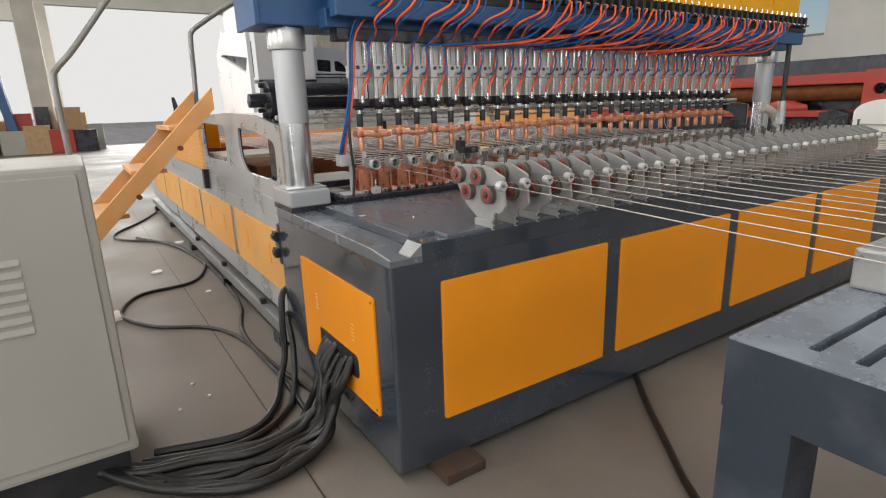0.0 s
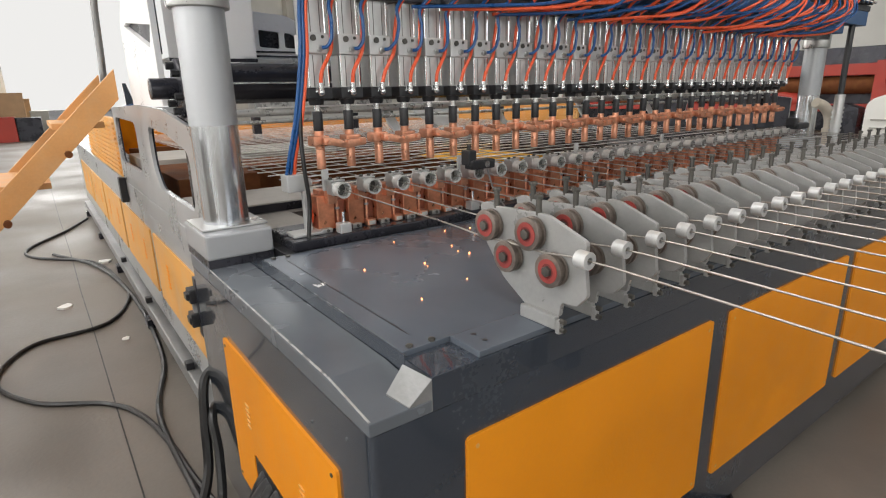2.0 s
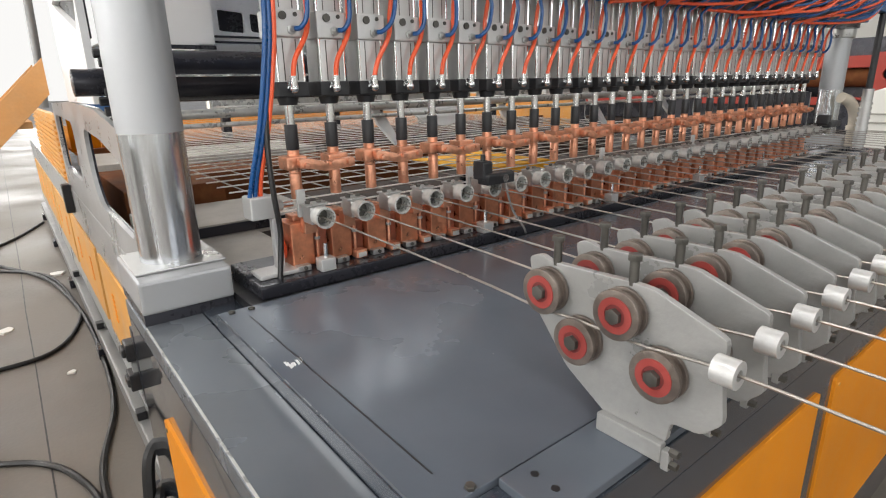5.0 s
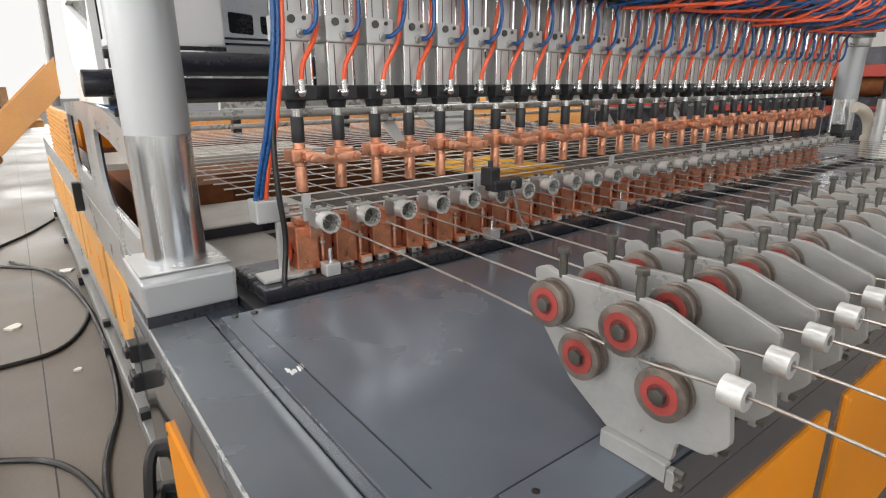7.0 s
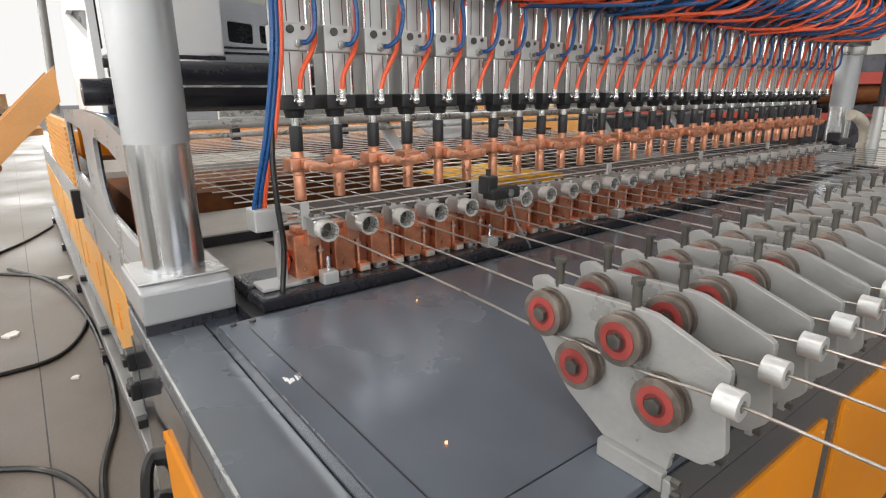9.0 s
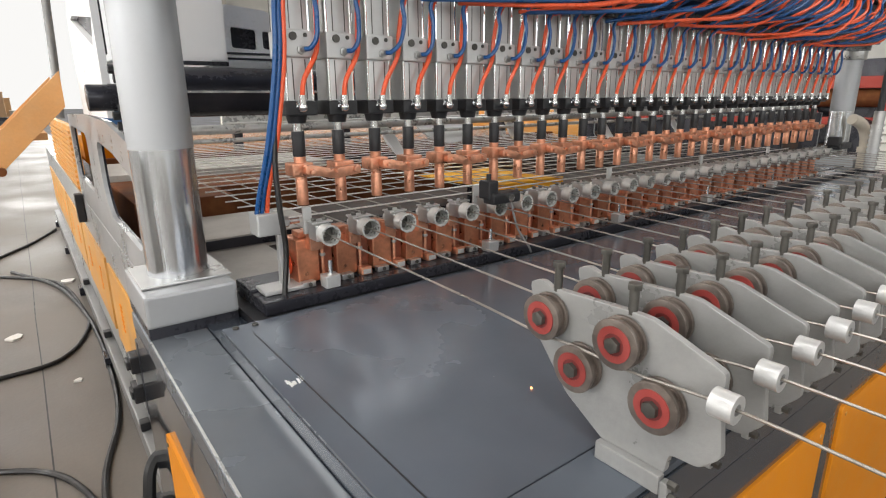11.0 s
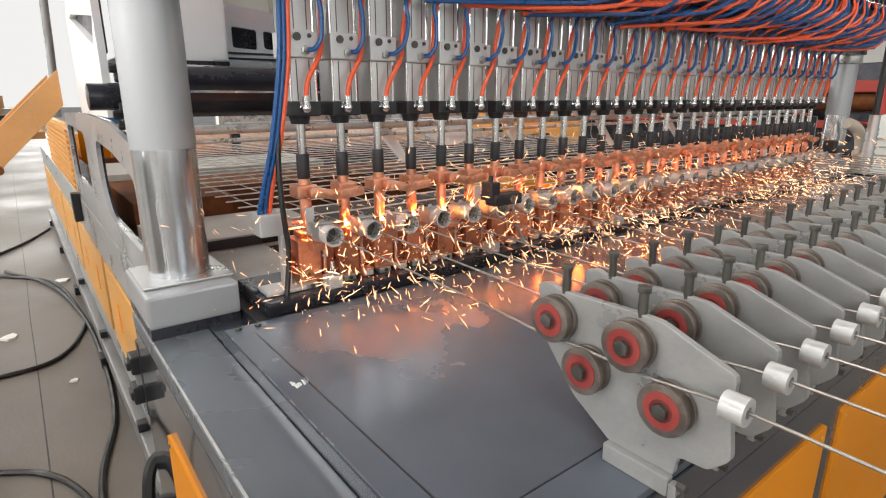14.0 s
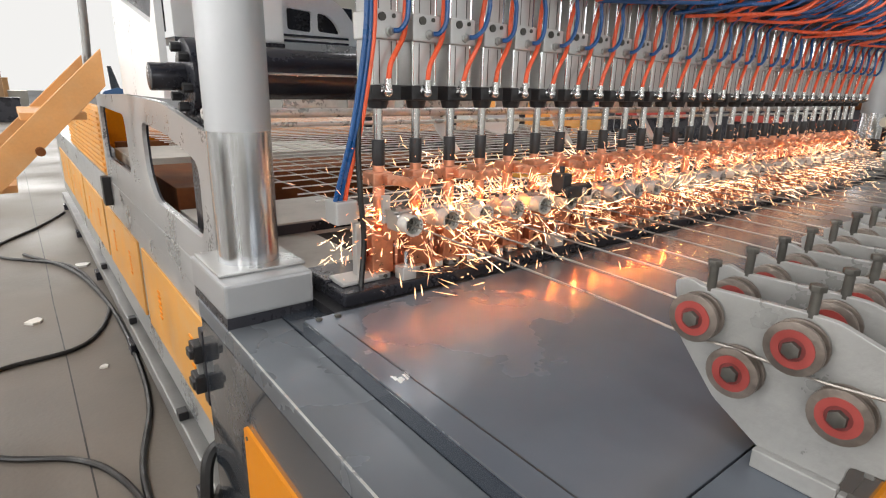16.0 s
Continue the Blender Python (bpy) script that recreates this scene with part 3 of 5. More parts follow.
# ---- welding cylinders with their hoses ----
def build_cylinders():
    first = thing("pneumatic_cylinder", "aluminium pneumatic cylinder with red and blue air hoses", "cylinder", "welding cylinders", at=pose(X0, 0.84, 0))
    section = round_poly([(-0.026, -0.030), (0.026, -0.030), (0.030, -0.022), (0.030, 0.03), (-0.030, 0.03), (-0.030, -0.022)], 0.006, 2)
    for nm, z0, z1 in (("lower_barrel", 1.1735, 1.255), ("upper_barrel", 1.3065, 1.395)):
        bar = part(nm, prism(section, "z", z0, z1), M_ALU, first)
        for gx in (-0.0145, 0.0125):
            # raised dark strip: only the groove's shade is drawn, nothing is cut
            part("groove", box(gx, gx + 0.0022, -0.0304, -0.0297, z0 + 0.002, z1 - 0.002), M_BOLT, bar, "flat dark strip standing in for a shaded profile groove", smooth=False)
    part("middle_block", box(-0.033, 0.033, -0.038, 0.034, 1.2555, 1.306, 0.003), M_ALU, first, "milled aluminium port block", smooth=False)
    for x, y in ((-0.027, -0.027), (0.027, -0.027), (0.027, 0.027), (-0.027, 0.027)):
        part("tie_rod", rod((x, y, 1.15), (x, y, 1.42), 0.0032, 8), M_CHROME, first)
    part("end_cap", box(-0.033, 0.033, -0.034, 0.034, 1.144, 1.173, 0.003), M_BLACK, first, "black end cap", smooth=False)
    part("neck", rod((0, 0, 1.128), (0, 0, 1.1435), 0.018, 16, r2=0.022), M_BLACK, first)
    e = bmesh.new()
    bmesh.ops.create_uvsphere(e, u_segments=14, v_segments=9, radius=0.0098)
    bmesh.ops.translate(e, vec=(-0.005, -0.048, 1.160), verts=e.verts)
    e = rod((-0.005, -0.034, 1.160), (-0.005, -0.048, 1.160), 0.0085, 14, bm=e)
    e = rod((-0.005, -0.048, 1.160), (-0.005, -0.048, 1.184), 0.0078, 12, bm=e)
    e = rod((-0.005, -0.034, 1.166), (-0.005, -0.038, 1.166), 0.0105, 6, bm=e)
    part("elbow_fitting", e, M_CHROME, first)
    part("port_plug", rod((-0.012, -0.038, 1.294), (-0.012, -0.0415, 1.294), 0.0078, 14), M_BOLT, first)
    part("port_plug", rod((0.014, -0.038, 1.297), (0.014, -0.0402, 1.297), 0.0042, 12), M_BOLT, first)
    f = hexbolt((0.004, -0.038, 1.269), (0, -1, 0), 0.0095, 0.006)
    part("port_fitting", rod((0.004, -0.044, 1.269), (0.006, -0.052, 1.270), 0.0062, 12, bm=f), M_STEEL, first)
    for i in range(1, N):
        copy_thing(first, pose(X0 + i * P, 0.84, 0))
    # hoses, one red and one blue for each cylinder, up to the manifold
    rnd = random.Random(4)
    for i in range(N):
        x = X0 + i * P
        a = rnd.uniform(-0.012, 0.012)
        s = 0.02 + 0.22 * (i / N) + rnd.uniform(0, 0.10)
        sag = rnd.uniform(-0.02, 0.02)
        top = x + s + 0.04
        red = [(x - 0.005, 0.792, 1.180), (x + 0.003 + a * .3, 0.790, 1.215), (x + 0.033 + a * .4, 0.792, 1.265), (x + 0.040 + a * .5, 0.797, 1.31), (x + 0.040 + a, 0.780, 1.375), (x + 0.04 + s * 0.25, 0.74, 1.425 + sag * .3),
               (x + s * 0.6, 0.68, 1.465 + sag), (top, 0.645, 1.52 + sag * .5), (top + 0.03, 0.655, 1.583)]
        blue = [(x + 0.006, 0.787, 1.270), (x + 0.014, 0.778, 1.272), (x + 0.028 + a * .5, 0.772, 1.292), (x + 0.034 + a, 0.772, 1.335), (x + 0.032 + a, 0.772, 1.38), (x + 0.04 + s * 0.3, 0.735, 1.43 + sag * .3),
                (x + s * 0.75, 0.672, 1.455 + sag), (top + 0.03, 0.640, 1.51), (top + 0.06, 0.655, 1.583)]
        h = thing("air_hose", "orange-red plastic air hose from valve to cylinder", "hose", "red air hoses")
        part("tube", hose(red, 0.0052, 8, 5), M_HOSE_RED, h)
        h = thing("air_hose", "dark blue plastic air hose from valve to cylinder", "hose", "blue air hoses")
        part("tube", hose(blue, 0.0048, 8, 5), M_HOSE_BLUE, h)
    # loose bundle of hoses along the blue rail
    for k in range(26):
        x = 1.1 + 0.085 * k + rnd.uniform(-0.03, 0.03)
        z = rnd.uniform(1.40, 1.46)
        y = rnd.uniform(0.655, 0.70)
        ln = rnd.uniform(0.25, 0.5)
        pts = [(x - ln, 0.775, 1.385 + rnd.uniform(-.01, .01)), (x - ln * 0.5, y + 0.04, z - 0.015), (x, y, z + 0.01), (x + 0.12, y - 0.02, 1.50), (x + 0.2, 0.655, 1.583)]
        red = k % 3 != 0
        h = thing("air_hose", "orange-red plastic air hose looped along the rail" if red else "blue plastic air hose looped along the rail", "hose", "looped air hoses")
        part("tube", hose(pts, 0.0052, 8, 6), M_HOSE_RED if red else M_HOSE_BLUE, h)


# ---- moving electrodes, in pairs ----
PAIRS = []


def build_electrodes():
    base = thing("electrode_pair", "pair of copper welding electrodes on black sleeved rods", "electrode", "upper electrodes", at=pose(X0, 0.84, 0))
    for dx in (0.0, P):
        part("piston_rod", rod((dx, 0, 1.06), (dx, 0, 1.20), 0.0095, 16), M_CHROME, base)
        part("sleeve", rod((dx, 0, 1.060), (dx, 0, 1.112), 0.0135, 18, bevel=0.0015), M_BLACK, base, "black insulating sleeve")
        part("holder", rod((dx, 0, 1.012), (dx, 0, 1.0595), 0.0125, 16), M_COPPER_LIGHT, base)
        part("tip", rod((dx, 0, 0.957), (dx, 0, 1.0115), 0.0125, 18, bevel=0.002), M_COPPER_LIGHT, base, "worn copper electrode tip")
    c = box(-0.026, 0.020, -0.024, 0.022, 1.020, 1.048, 0.004)
    part("clamp", c, M_COPPER_LIGHT, base, "copper clamp block", smooth=False)
    part("clamp", box(P - 0.022, P + 0.024, -0.024, 0.022, 1.016, 1.046, 0.004), M_COPPER_LIGHT, base, "copper clamp block", smooth=False)
    st = prism(round_poly([(-0.006, 1.0245), (0.020, 1.0215), (0.052, 1.0135), (0.080, 1.0145), (P + 0.030, 1.0185), (P + 0.030, 1.0385), (0.080, 1.0365), (0.052, 1.0345), (0.020, 1.0425), (-0.006, 1.0455)], 0.006, 3), "y", -0.044, -0.0245, 0.004)
    part("strap", st, M_COPPER_LIGHT, base, "thick flat copper strap")
    for dx in (0.008, P + 0.016, P * 0.72):
        part("bolt", hexbolt((dx, -0.0435, 1.030), (0, -1, 0), 0.007, 0.008), M_COPPER_LIGHT, base)
    PAIRS.append(base)
    for i in range(1, N // 2):
        PAIRS.append(copy_thing(base, pose(X0 + 2 * P * i, 0.84, 0)))


# ---- lower electrodes: copper blocks with guide tubes ----
def build_lower():
    base = thing("electrode_beam", "black steel beam carrying the lower electrodes", "beam")
    part("front_bar", box(0.20, W - 0.30, 0.748, 0.83, 0.7605, 0.787, 0.004), M_BLACKSTEEL, base, smooth=False)
    part("bed_bar", box(0.20, W - 0.30, 0.83, 0.93, 0.7605, 0.792, 0.003), M_BLACKSTEEL, base, smooth=False)
    # black strip added as the shade in the gap behind the cover
    part("gap_shade_strip", box(0.175, W - 0.2, 0.7285, 0.93, 0.7418, 0.7602), M_BLACK, base, smooth=False)
    # dark strip added over the glossy deck, standing in for shade there
    part("deck_shade_strip", box(0.43, W - 0.30, 0.931, 1.019, 0.7413, 0.7475), M_UNDER, base, "dark strip added to shade the shiny deck", smooth=False)
    first = thing("lower_electrode", "copper block electrode with a steel wire guide tube", "electrode", "lower electrodes", at=pose(X0, 0.80, 0))
    part("block", box(-0.038, 0.012, 0.004, 0.072, 0.7925, 0.889, 0.003), M_COPPER, first, "worn red copper block", smooth=False)
    part("side_block", box(0.0135, 0.052, 0.022, 0.066, 0.7925, 0.868, 0.003), M_COPPER_DARK, first, "darker copper block set back from the first", smooth=False)
    part("tip", box(-0.024, 0.010, 0.020, 0.060, 0.8895, 0.902, 0.002), M_COPPER_LIGHT, first, smooth=False)
    part("guide_holder", box(-0.019, 0.016, -0.062, -0.020, 0.896, 0.932, 0.004), M_STEEL, first, "cast steel tube holder", smooth=False)
    t = ring((-0.002, -0.0625, 0.914), (-0.002, -0.090, 0.914), 0.0192, 0.0172, 26)
    t = ring((-0.002, -0.090, 0.914), (-0.002, -0.094, 0.914), 0.0214, 0.0178, 26, bm=t)
    part("guide_tube", t, M_CAST, first, "short steel wire guide tube")
    # dark disc added in the mouth as the shade of the hollow tube
    part("tube_bore", ring((-0.002, -0.0622, 0.914), (-0.002, -0.0640, 0.914), 0.0170, 0.004, 22), M_BOLT, first, "dark disc standing in for the shade inside the tube")
    part("guide_sleeve", rod((-0.002, -0.0195, 0.914), (-0.002, -0.002, 0.914), 0.010, 14), M_CAST, first, "thin steel wire sleeve")
    for bx in (-0.012, 0.008):
        part("bolt", hexbolt((bx * 1.2, -0.040, 0.9365), (0, 0, 1), 0.0052, 0.006), M_BOLT, first)
    part("collar", box(-0.024, 0.021, -0.056, -0.022, 0.9325, 0.9365, 0.001), M_STEEL, first, smooth=False)
    part("arm", box(-0.016, 0.012, -0.0195, 0.0035, 0.868, 0.903, 0.002), M_COPPER_LIGHT, first, smooth=False)
    part("post", rod((0.022, 0.008, 0.806), (0.022, 0.008, 0.868), 0.0038, 10), M_COPPER_LIGHT, first, "thin copper stud")
    part("post_nut", hexbolt((0.022, 0.008, 0.846), (0, 0, 1), 0.0065, 0.006), M_EYE, first)
    part("foot_clamp", box(0.014, 0.042, -0.012, 0.0135, 0.787, 0.806, 0.003), M_COPPER_LIGHT, first, "copper foot clamp", smooth=False)
    part("foot_pad", box(0.018, 0.038, -0.0145, -0.0122, 0.790, 0.801, 0.001), M_CAST, first, "pale steel pad", smooth=False)
    part("base_clamp", box(-0.036, -0.006, -0.014, 0.0035, 0.7872, 0.800, 0.002), M_STEEL, first, "steel base clamp", smooth=False)
    part("screw", hexbolt((-0.02, -0.014, 0.7945), (0, -1, 0), 0.0045, 0.004), M_BOLT, first)
    for i in range(1, N):
        copy_thing(first, pose(X0 + i * P, 0.80, 0))


# ---- wire guide plates with straightening wheels ----
WHEELS = ((0.150, 0.9205), (0.045, 0.924), (0.098, 0.873), (-0.005, 0.872))


def build_guides():
    out = [(0.188, 0.953), (0.168, 0.960), (0.156, 0.954), (0.044, 0.958), (0.016, 0.957), (-0.064, 0.928), (-0.064, 0.885), (-0.070, 0.840), (-0.050, 0.818), (-0.018, 0.816), (-0.014, 0.788), (0.062, 0.788),
           (0.122, 0.825), (0.172, 0.884)]
    GX = X0 + 0.011
    g = thing("wire_guide", "grey guide plate with four red straightening wheels", "wire guide", "wire guides", at=pose(GX, 0, 0))
    part("plate", prism(round_poly(out, 0.006, 2), "x", 0.012, 0.021, 0.0012), M_PLATE, g, "grey painted steel plate", smooth=False)
    part("foot_bracket", box(0.001, 0.0118, -0.016, 0.066, 0.7693, 0.792, 0.002), M_PLATE, g, smooth=False)
    lug = box(0.001, 0.0118, -0.026, -0.0165, 0.764, 0.788, 0.002)
    part("lug", lug, M_PLATE, g, smooth=False)
    for z in (0.772, 0.787):
        part("bolt", hexbolt((0.006, -0.024, z), (0, -1, 0), 0.0050, 0.010), M_BOLT, g)
    part("nozzle", ring((-0.003, -0.062, 0.906), (-0.003, -0.084, 0.906), 0.0141, 0.006, 24), M_NOZZLE, g, "pale cast steel wire eye")
    for y, z in WHEELS:
        w = rod((-0.009, y, z), (-0.004, y, z), 0.0285, 28, bevel=0.001)
        w = rod((-0.004, y, z), (0.005, y, z), 0.0245, 28, bm=w)
        w = rod((0.005, y, z), (0.010, y, z), 0.0285, 28, bevel=0.001, bm=w)
        wh = part("wheel", w, M_RIM, g, "grooved steel wheel")
        part("wheel_face", ring((-0.0086, y, z), (-0.0100, y, z), 0.0205, 0.0125, 26), M_RED, wh, "red painted wheel face")
        # darker ring: shade of the recess round the bolt, painted on
        part("bearing", ring((-0.0086, y, z), (-0.0094, y, z), 0.0124, 0.006, 22), M_RED_DARK, wh, "recess round the bolt with its shade painted dark red")
        part("wheel_bolt", hexbolt((0.0118, y, z), (-1, 0, 0), 0.0092, 0.027), M_BOLT, wh)
    for y, z, l in ((0.146, 0.9545, 0.026), (0.042, 0.9575, 0.024)):
        pb = rod((0.0165, y, z - 0.004), (0.0165, y, z + l), 0.0052, 10)
        pb = hexbolt((0.0165, y, z + l), (0, 0, 1), 0.0082, 0.007, bm=pb)
        part("adjusting_bolt", pb, M_BOLT, g, "dark adjusting bolt")
    for i in range(1, N):
        copy_thing(g, pose(GX + i * P, 0, 0))
    # the line wires
    rnd = random.Random(8)
    for i in range(N):
        x = GX + i * P - 0.003
        w = thing("line_wire", "thin bright steel wire running into the machine", "wire", "line wires")
        d = rnd.uniform(-0.03, 0.03)
        pts = [(x + d, -4.6, 0.80 + rnd.uniform(-.05, .05)), (x + d * 0.3, -1.5, 0.875), (x, -0.3, 0.902), (x, -0.09, 0.906), (x, -0.02, 0.902), (x, 0.02, 0.8985), (x, 0.10, 0.8995), (x, 0.16, 0.8965), (x - 0.003, 0.30, 0.904), (x - 0.010, 0.72, 0.914), (x - 0.010, 0.79, 0.912), (x - 0.010, 0.84, 0.906), (x - 0.010, 2.2, 0.9055), (x - 0.010, 5.2, 0.905)]
        part("strand", hose(pts, 0.0017, 6, 4), M_WIRE, w)


build_bed()
build_columns()
build_beam()
build_cylinders()
build_electrodes()
build_lower()
build_guides()


# ---- rear frame of the machine ----
def build_rear():
    rear = thing("rear_frame", "grey rear machine frame with orange side panels and cut-out side plates", "machine frame")
    for side, x in (("left", 0.06), ("right", W - 0.08)):
        sx = -1 if side == "left" else 1
        part("lower_body", box(x, x + 0.02, 1.03, 6.4, 0.16, 0.66, 0.003), M_SILVER, rear, "grey lower side sheet", smooth=False)
        part("side_beam", box(x - 0.002, x + 0.06, 1.06, 6.4, 0.6605, 0.74, 0.004), M_SILVER, rear, smooth=False)
        h1 = round_poly([(1.160, 0.82), (1.70, 0.825), (1.79, 0.90), (1.79, 1.055), (1.45, 1.040), (1.15, 1.000)], 0.05, 4)
        h2 = round_poly([(2.10, 0.845), (2.73, 0.845), (2.73, 1.07), (2.10, 1.06)], 0.05, 4)
        outl = [(1.06, 0.7405), (2.80, 0.7405), (2.80, 1.115), (2.05, 1.13), (1.50, 1.12), (1.30, 1.10), (1.06, 1.070)]
        part("side_plate", prism(outl, "x", x, x + 0.012, 0.0, holes=[h1, h2]), M_SILVER, rear, "silver side plate with two rounded cut-outs", smooth=False)
        # dark second plate added: the shaded edges of the cut-outs, painted on
        part("shaded_web", prism(outl, "x", x + 0.0123, x + 0.019, 0.0, holes=[h1, h2]) if side == "left" else prism(outl, "x", x - 0.007, x - 0.0003, 0.0, holes=[h1, h2]), M_BLACKSTEEL, rear, "added web that paints the cut-outs' shaded edges dark", smooth=False)
        for k in range(5):
            y = 1.17 + k * 0.99
            pn = part("panel", box(x - sx * -0.008, x, y, y + 0.90, 0.285, 0.585, 0.002), M_ORANGE_PALE, rear, "orange side panel, bright light painted into its pale tone", smooth=False)
            if side == "left":
                for j in range(2):
                    for i in range(6):
                        part("vent_slot", box(x - 0.0115, x - 0.007, y + 0.2 + 0.42 * j, y + 0.235 + 0.42 * j, 0.40 + 0.018 * i, 0.407 + 0.018 * i), M_ORANGE, pn, smooth=False)
        part("skid_rail", box(x - 0.03, x + 0.05, 1.12, 6.4, 0.05, 0.115, 0.006), M_RAIL, rear, "grey skid rail", smooth=False)
        part("sole_rail", box(x + 0.05, x + 0.12, 1.12, 6.4, 0.03, 0.159, 0.004), M_BLACKSTEEL, rear, smooth=False)
        for y in (1.62, 2.55, 3.5):
            part("rail_lug", box(x - 0.030 if sx < 0 else x + 0.0, x + 0.0 if sx < 0 else x + 0.05, y - 0.02, y + 0.02, 0.1152, 0.145, 0.003), M_BLACK, rear, "small black rail lug", smooth=False)
        for y in (1.3, 2.5, 3.7, 4.9, 6.1):
            part("foot", box(x - 0.05, x + 0.10, y - 0.05, y + 0.05, 0.0, 0.05, 0.004), M_BLACKSTEEL, rear, smooth=False)
        # ribbed guard further back
        gd = part("ribbed_guard", box(x + 0.002, x + 0.03, 2.84, 4.6, 0.745, 1.06, 0.003), M_ORANGE_PALE, rear, "orange ribbed guard sheet", smooth=False)
        for k in range(11):
            z = 0.765 + 0.026 * k
            part("rib", box(x - 0.006, x + 0.002, 2.86, 4.58, z, z + 0.012), M_ORANGE_PALE, gd, smooth=False)
        for y, z in ((2.745, 0.71),):
            b = box(x - 0.035, x - 0.002, y - 0.03, y + 0.03, z - 0.08, z + 0.05, 0.004)
            part("latch", b, M_BLACK, rear, "black latch", smooth=False)
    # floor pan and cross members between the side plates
    part("pan", box(0.075, W - 0.07, 1.03, 6.3, 0.60, 0.62), M_UNDER, rear, "dark brown tray below the mesh", smooth=False)
    part("cross_member", box(0.137, 0.43, 1.025, 1.40, 0.62, 0.738, 0.004), M_CROSS, rear, "dusty grey cross plate", smooth=False)
    part("cross_member", box(0.432, W - 0.14, 1.025, 1.40, 0.62, 0.730, 0.004), M_UNDER, rear, "dark brown cross plate", smooth=False)
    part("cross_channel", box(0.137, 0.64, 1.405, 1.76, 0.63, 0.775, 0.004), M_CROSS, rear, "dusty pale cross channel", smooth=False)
    part("cross_channel", box(0.642, W - 0.14, 1.405, 1.76, 0.63, 0.765, 0.004), M_UNDER, rear, "dark brown cross channel", smooth=False)
    # black strip laid on the channel's front, which is only in shade
    part("channel_face_shade", box(0.137, W - 0.14, 1.4005, 1.4048, 0.74, 0.770), M_BLACKSTEEL, rear, smooth=False)
    part("brown_tray", box(0.137, 0.46, 1.78, 2.40, 0.63, 0.842, 0.004), M_BROWN, rear, "rust-brown steel tray", smooth=False)
    part("brown_tray", box(0.462, 1.7, 2.06, 2.40, 0.63, 0.836, 0.004), M_BROWN, rear, "rust-brown steel tray", smooth=False)
    part("dark_trough", box(0.462, W - 0.14, 1.762, 2.055, 0.63, 0.70), M_UNDER, rear, "dark brown trough", smooth=False)
    # board runs on to the right in place of the mesh's bright glints
    part("pale_board", box(0.137, 1.20, 2.56, 3.10, 0.80, 0.850, 0.004), M_CROSS, rear, "pale board, widened to stand in for bright mesh streaks", smooth=False)
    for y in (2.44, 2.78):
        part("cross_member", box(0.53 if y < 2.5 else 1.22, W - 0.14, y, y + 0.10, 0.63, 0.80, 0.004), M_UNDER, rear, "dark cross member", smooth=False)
    for k in range(7):
        x = 0.15 + 0.50 * k
        part("orange_sheet", box(x, x + 0.47, 3.18, 6.1, 0.835, 0.852, 0.003), M_ORANGE_DECK, rear, "orange deck sheet under the mesh", smooth=False)
    part("cross_rail", box(0.15, W - 0.15, 3.12, 3.17, 0.80, 0.875, 0.003), M_BROWN, rear, "brown cross rail", smooth=False)
    part("orange_end_sheet", box(0.137, 0.275, 3.28, 3.29, 0.8525, 1.06, 0.002), M_ORANGE_DECK, rear, "upright orange end sheet", smooth=False)
    part("orange_lip", box(0.28, 1.95, 3.28, 3.29, 0.8525, 0.898, 0.002), M_ORANGE_DECK, rear, "low orange lip sheet", smooth=False)
    for k in range(4):
        x = 0.92 + k * 0.74
        part("upright", box(x, x + 0.05, 3.22, 3.27, 0.853, 1.02, 0.003), M_BLACKSTEEL, rear, "dark upright stop", smooth=False)
    # black roller with bearing flanges
    rol = thing("roller", "thick black steel roller with bolted bearing flanges", "roller")
    part("barrel", rod((0.13, 1.31, 1.195), (W - 0.13, 1.31, 1.195), 0.063, 40), M_BLACKSTEEL, rol)
    for x, s in ((0.128, -1), (W - 0.128, 1)):
        part("flange", rod((x, 1.31, 1.182), (x + s * 0.040, 1.31, 1.182), 0.088, 32, bevel=0.004), M_BLACKSTEEL, rol, "black bearing flange")
        part("hub", rod((x + s * 0.040, 1.31, 1.182), (x + s * 0.116, 1.31, 1.182), 0.031, 24, bevel=0.003), M_BLACKSTEEL, rol)
        for k in range(6):
            a = radians(60 * k + 20)
            part("bolt", hexbolt((x + s * 0.040, 1.31 + 0.068 * math.cos(a), 1.182 + 0.068 * math.sin(a)), (s, 0, 0), 0.011, 0.022), M_BLACK, rol)
        part("bearing_seat", box(min(x, x + s * 0.030), max(x, x + s * 0.030), 1.24, 1.38, 0.776, 1.10, 0.004), M_BLACKSTEEL, rol, "black bearing seat", smooth=False)
    for k in range(N // 2):
        x = X0 + 2 * P * k + 0.045
        part("tab", box(x - 0.076, x + 0.076, 1.255, 1.262, 1.112, 1.134, 0.002), M_CAST, rol, "grey hanging tab", smooth=False)
    # chrome strip added to draw the highlight along the roller
    part("roller_highlight_strip", box(0.09, W - 0.09, 1.24, 1.2525, 1.192, 1.199, 0.001), M_CHROME, rol, "chrome strip added as the roller's highlight line", smooth=False)
    yg = thing("yellow_guard", "bright yellow sheet guard below the mesh", "guard")
    part("sheet", box(1.17, 1.56, 1.18, 1.62, 0.862, 0.868, 0.002), M_YELLOW, yg, smooth=False)
    part("lip", box(1.17, 1.56, 1.170, 1.1795, 0.84, 0.872, 0.002), M_YELLOW, yg, smooth=False)
    for x in (1.19, 1.52):
        part("leg", box(x, x + 0.02, 1.30, 1.32, 0.7305, 0.8615), M_BLACKSTEEL, yg, smooth=False)
    bar = thing("cross_bar", "slim polished steel bar behind the electrodes", "bar")
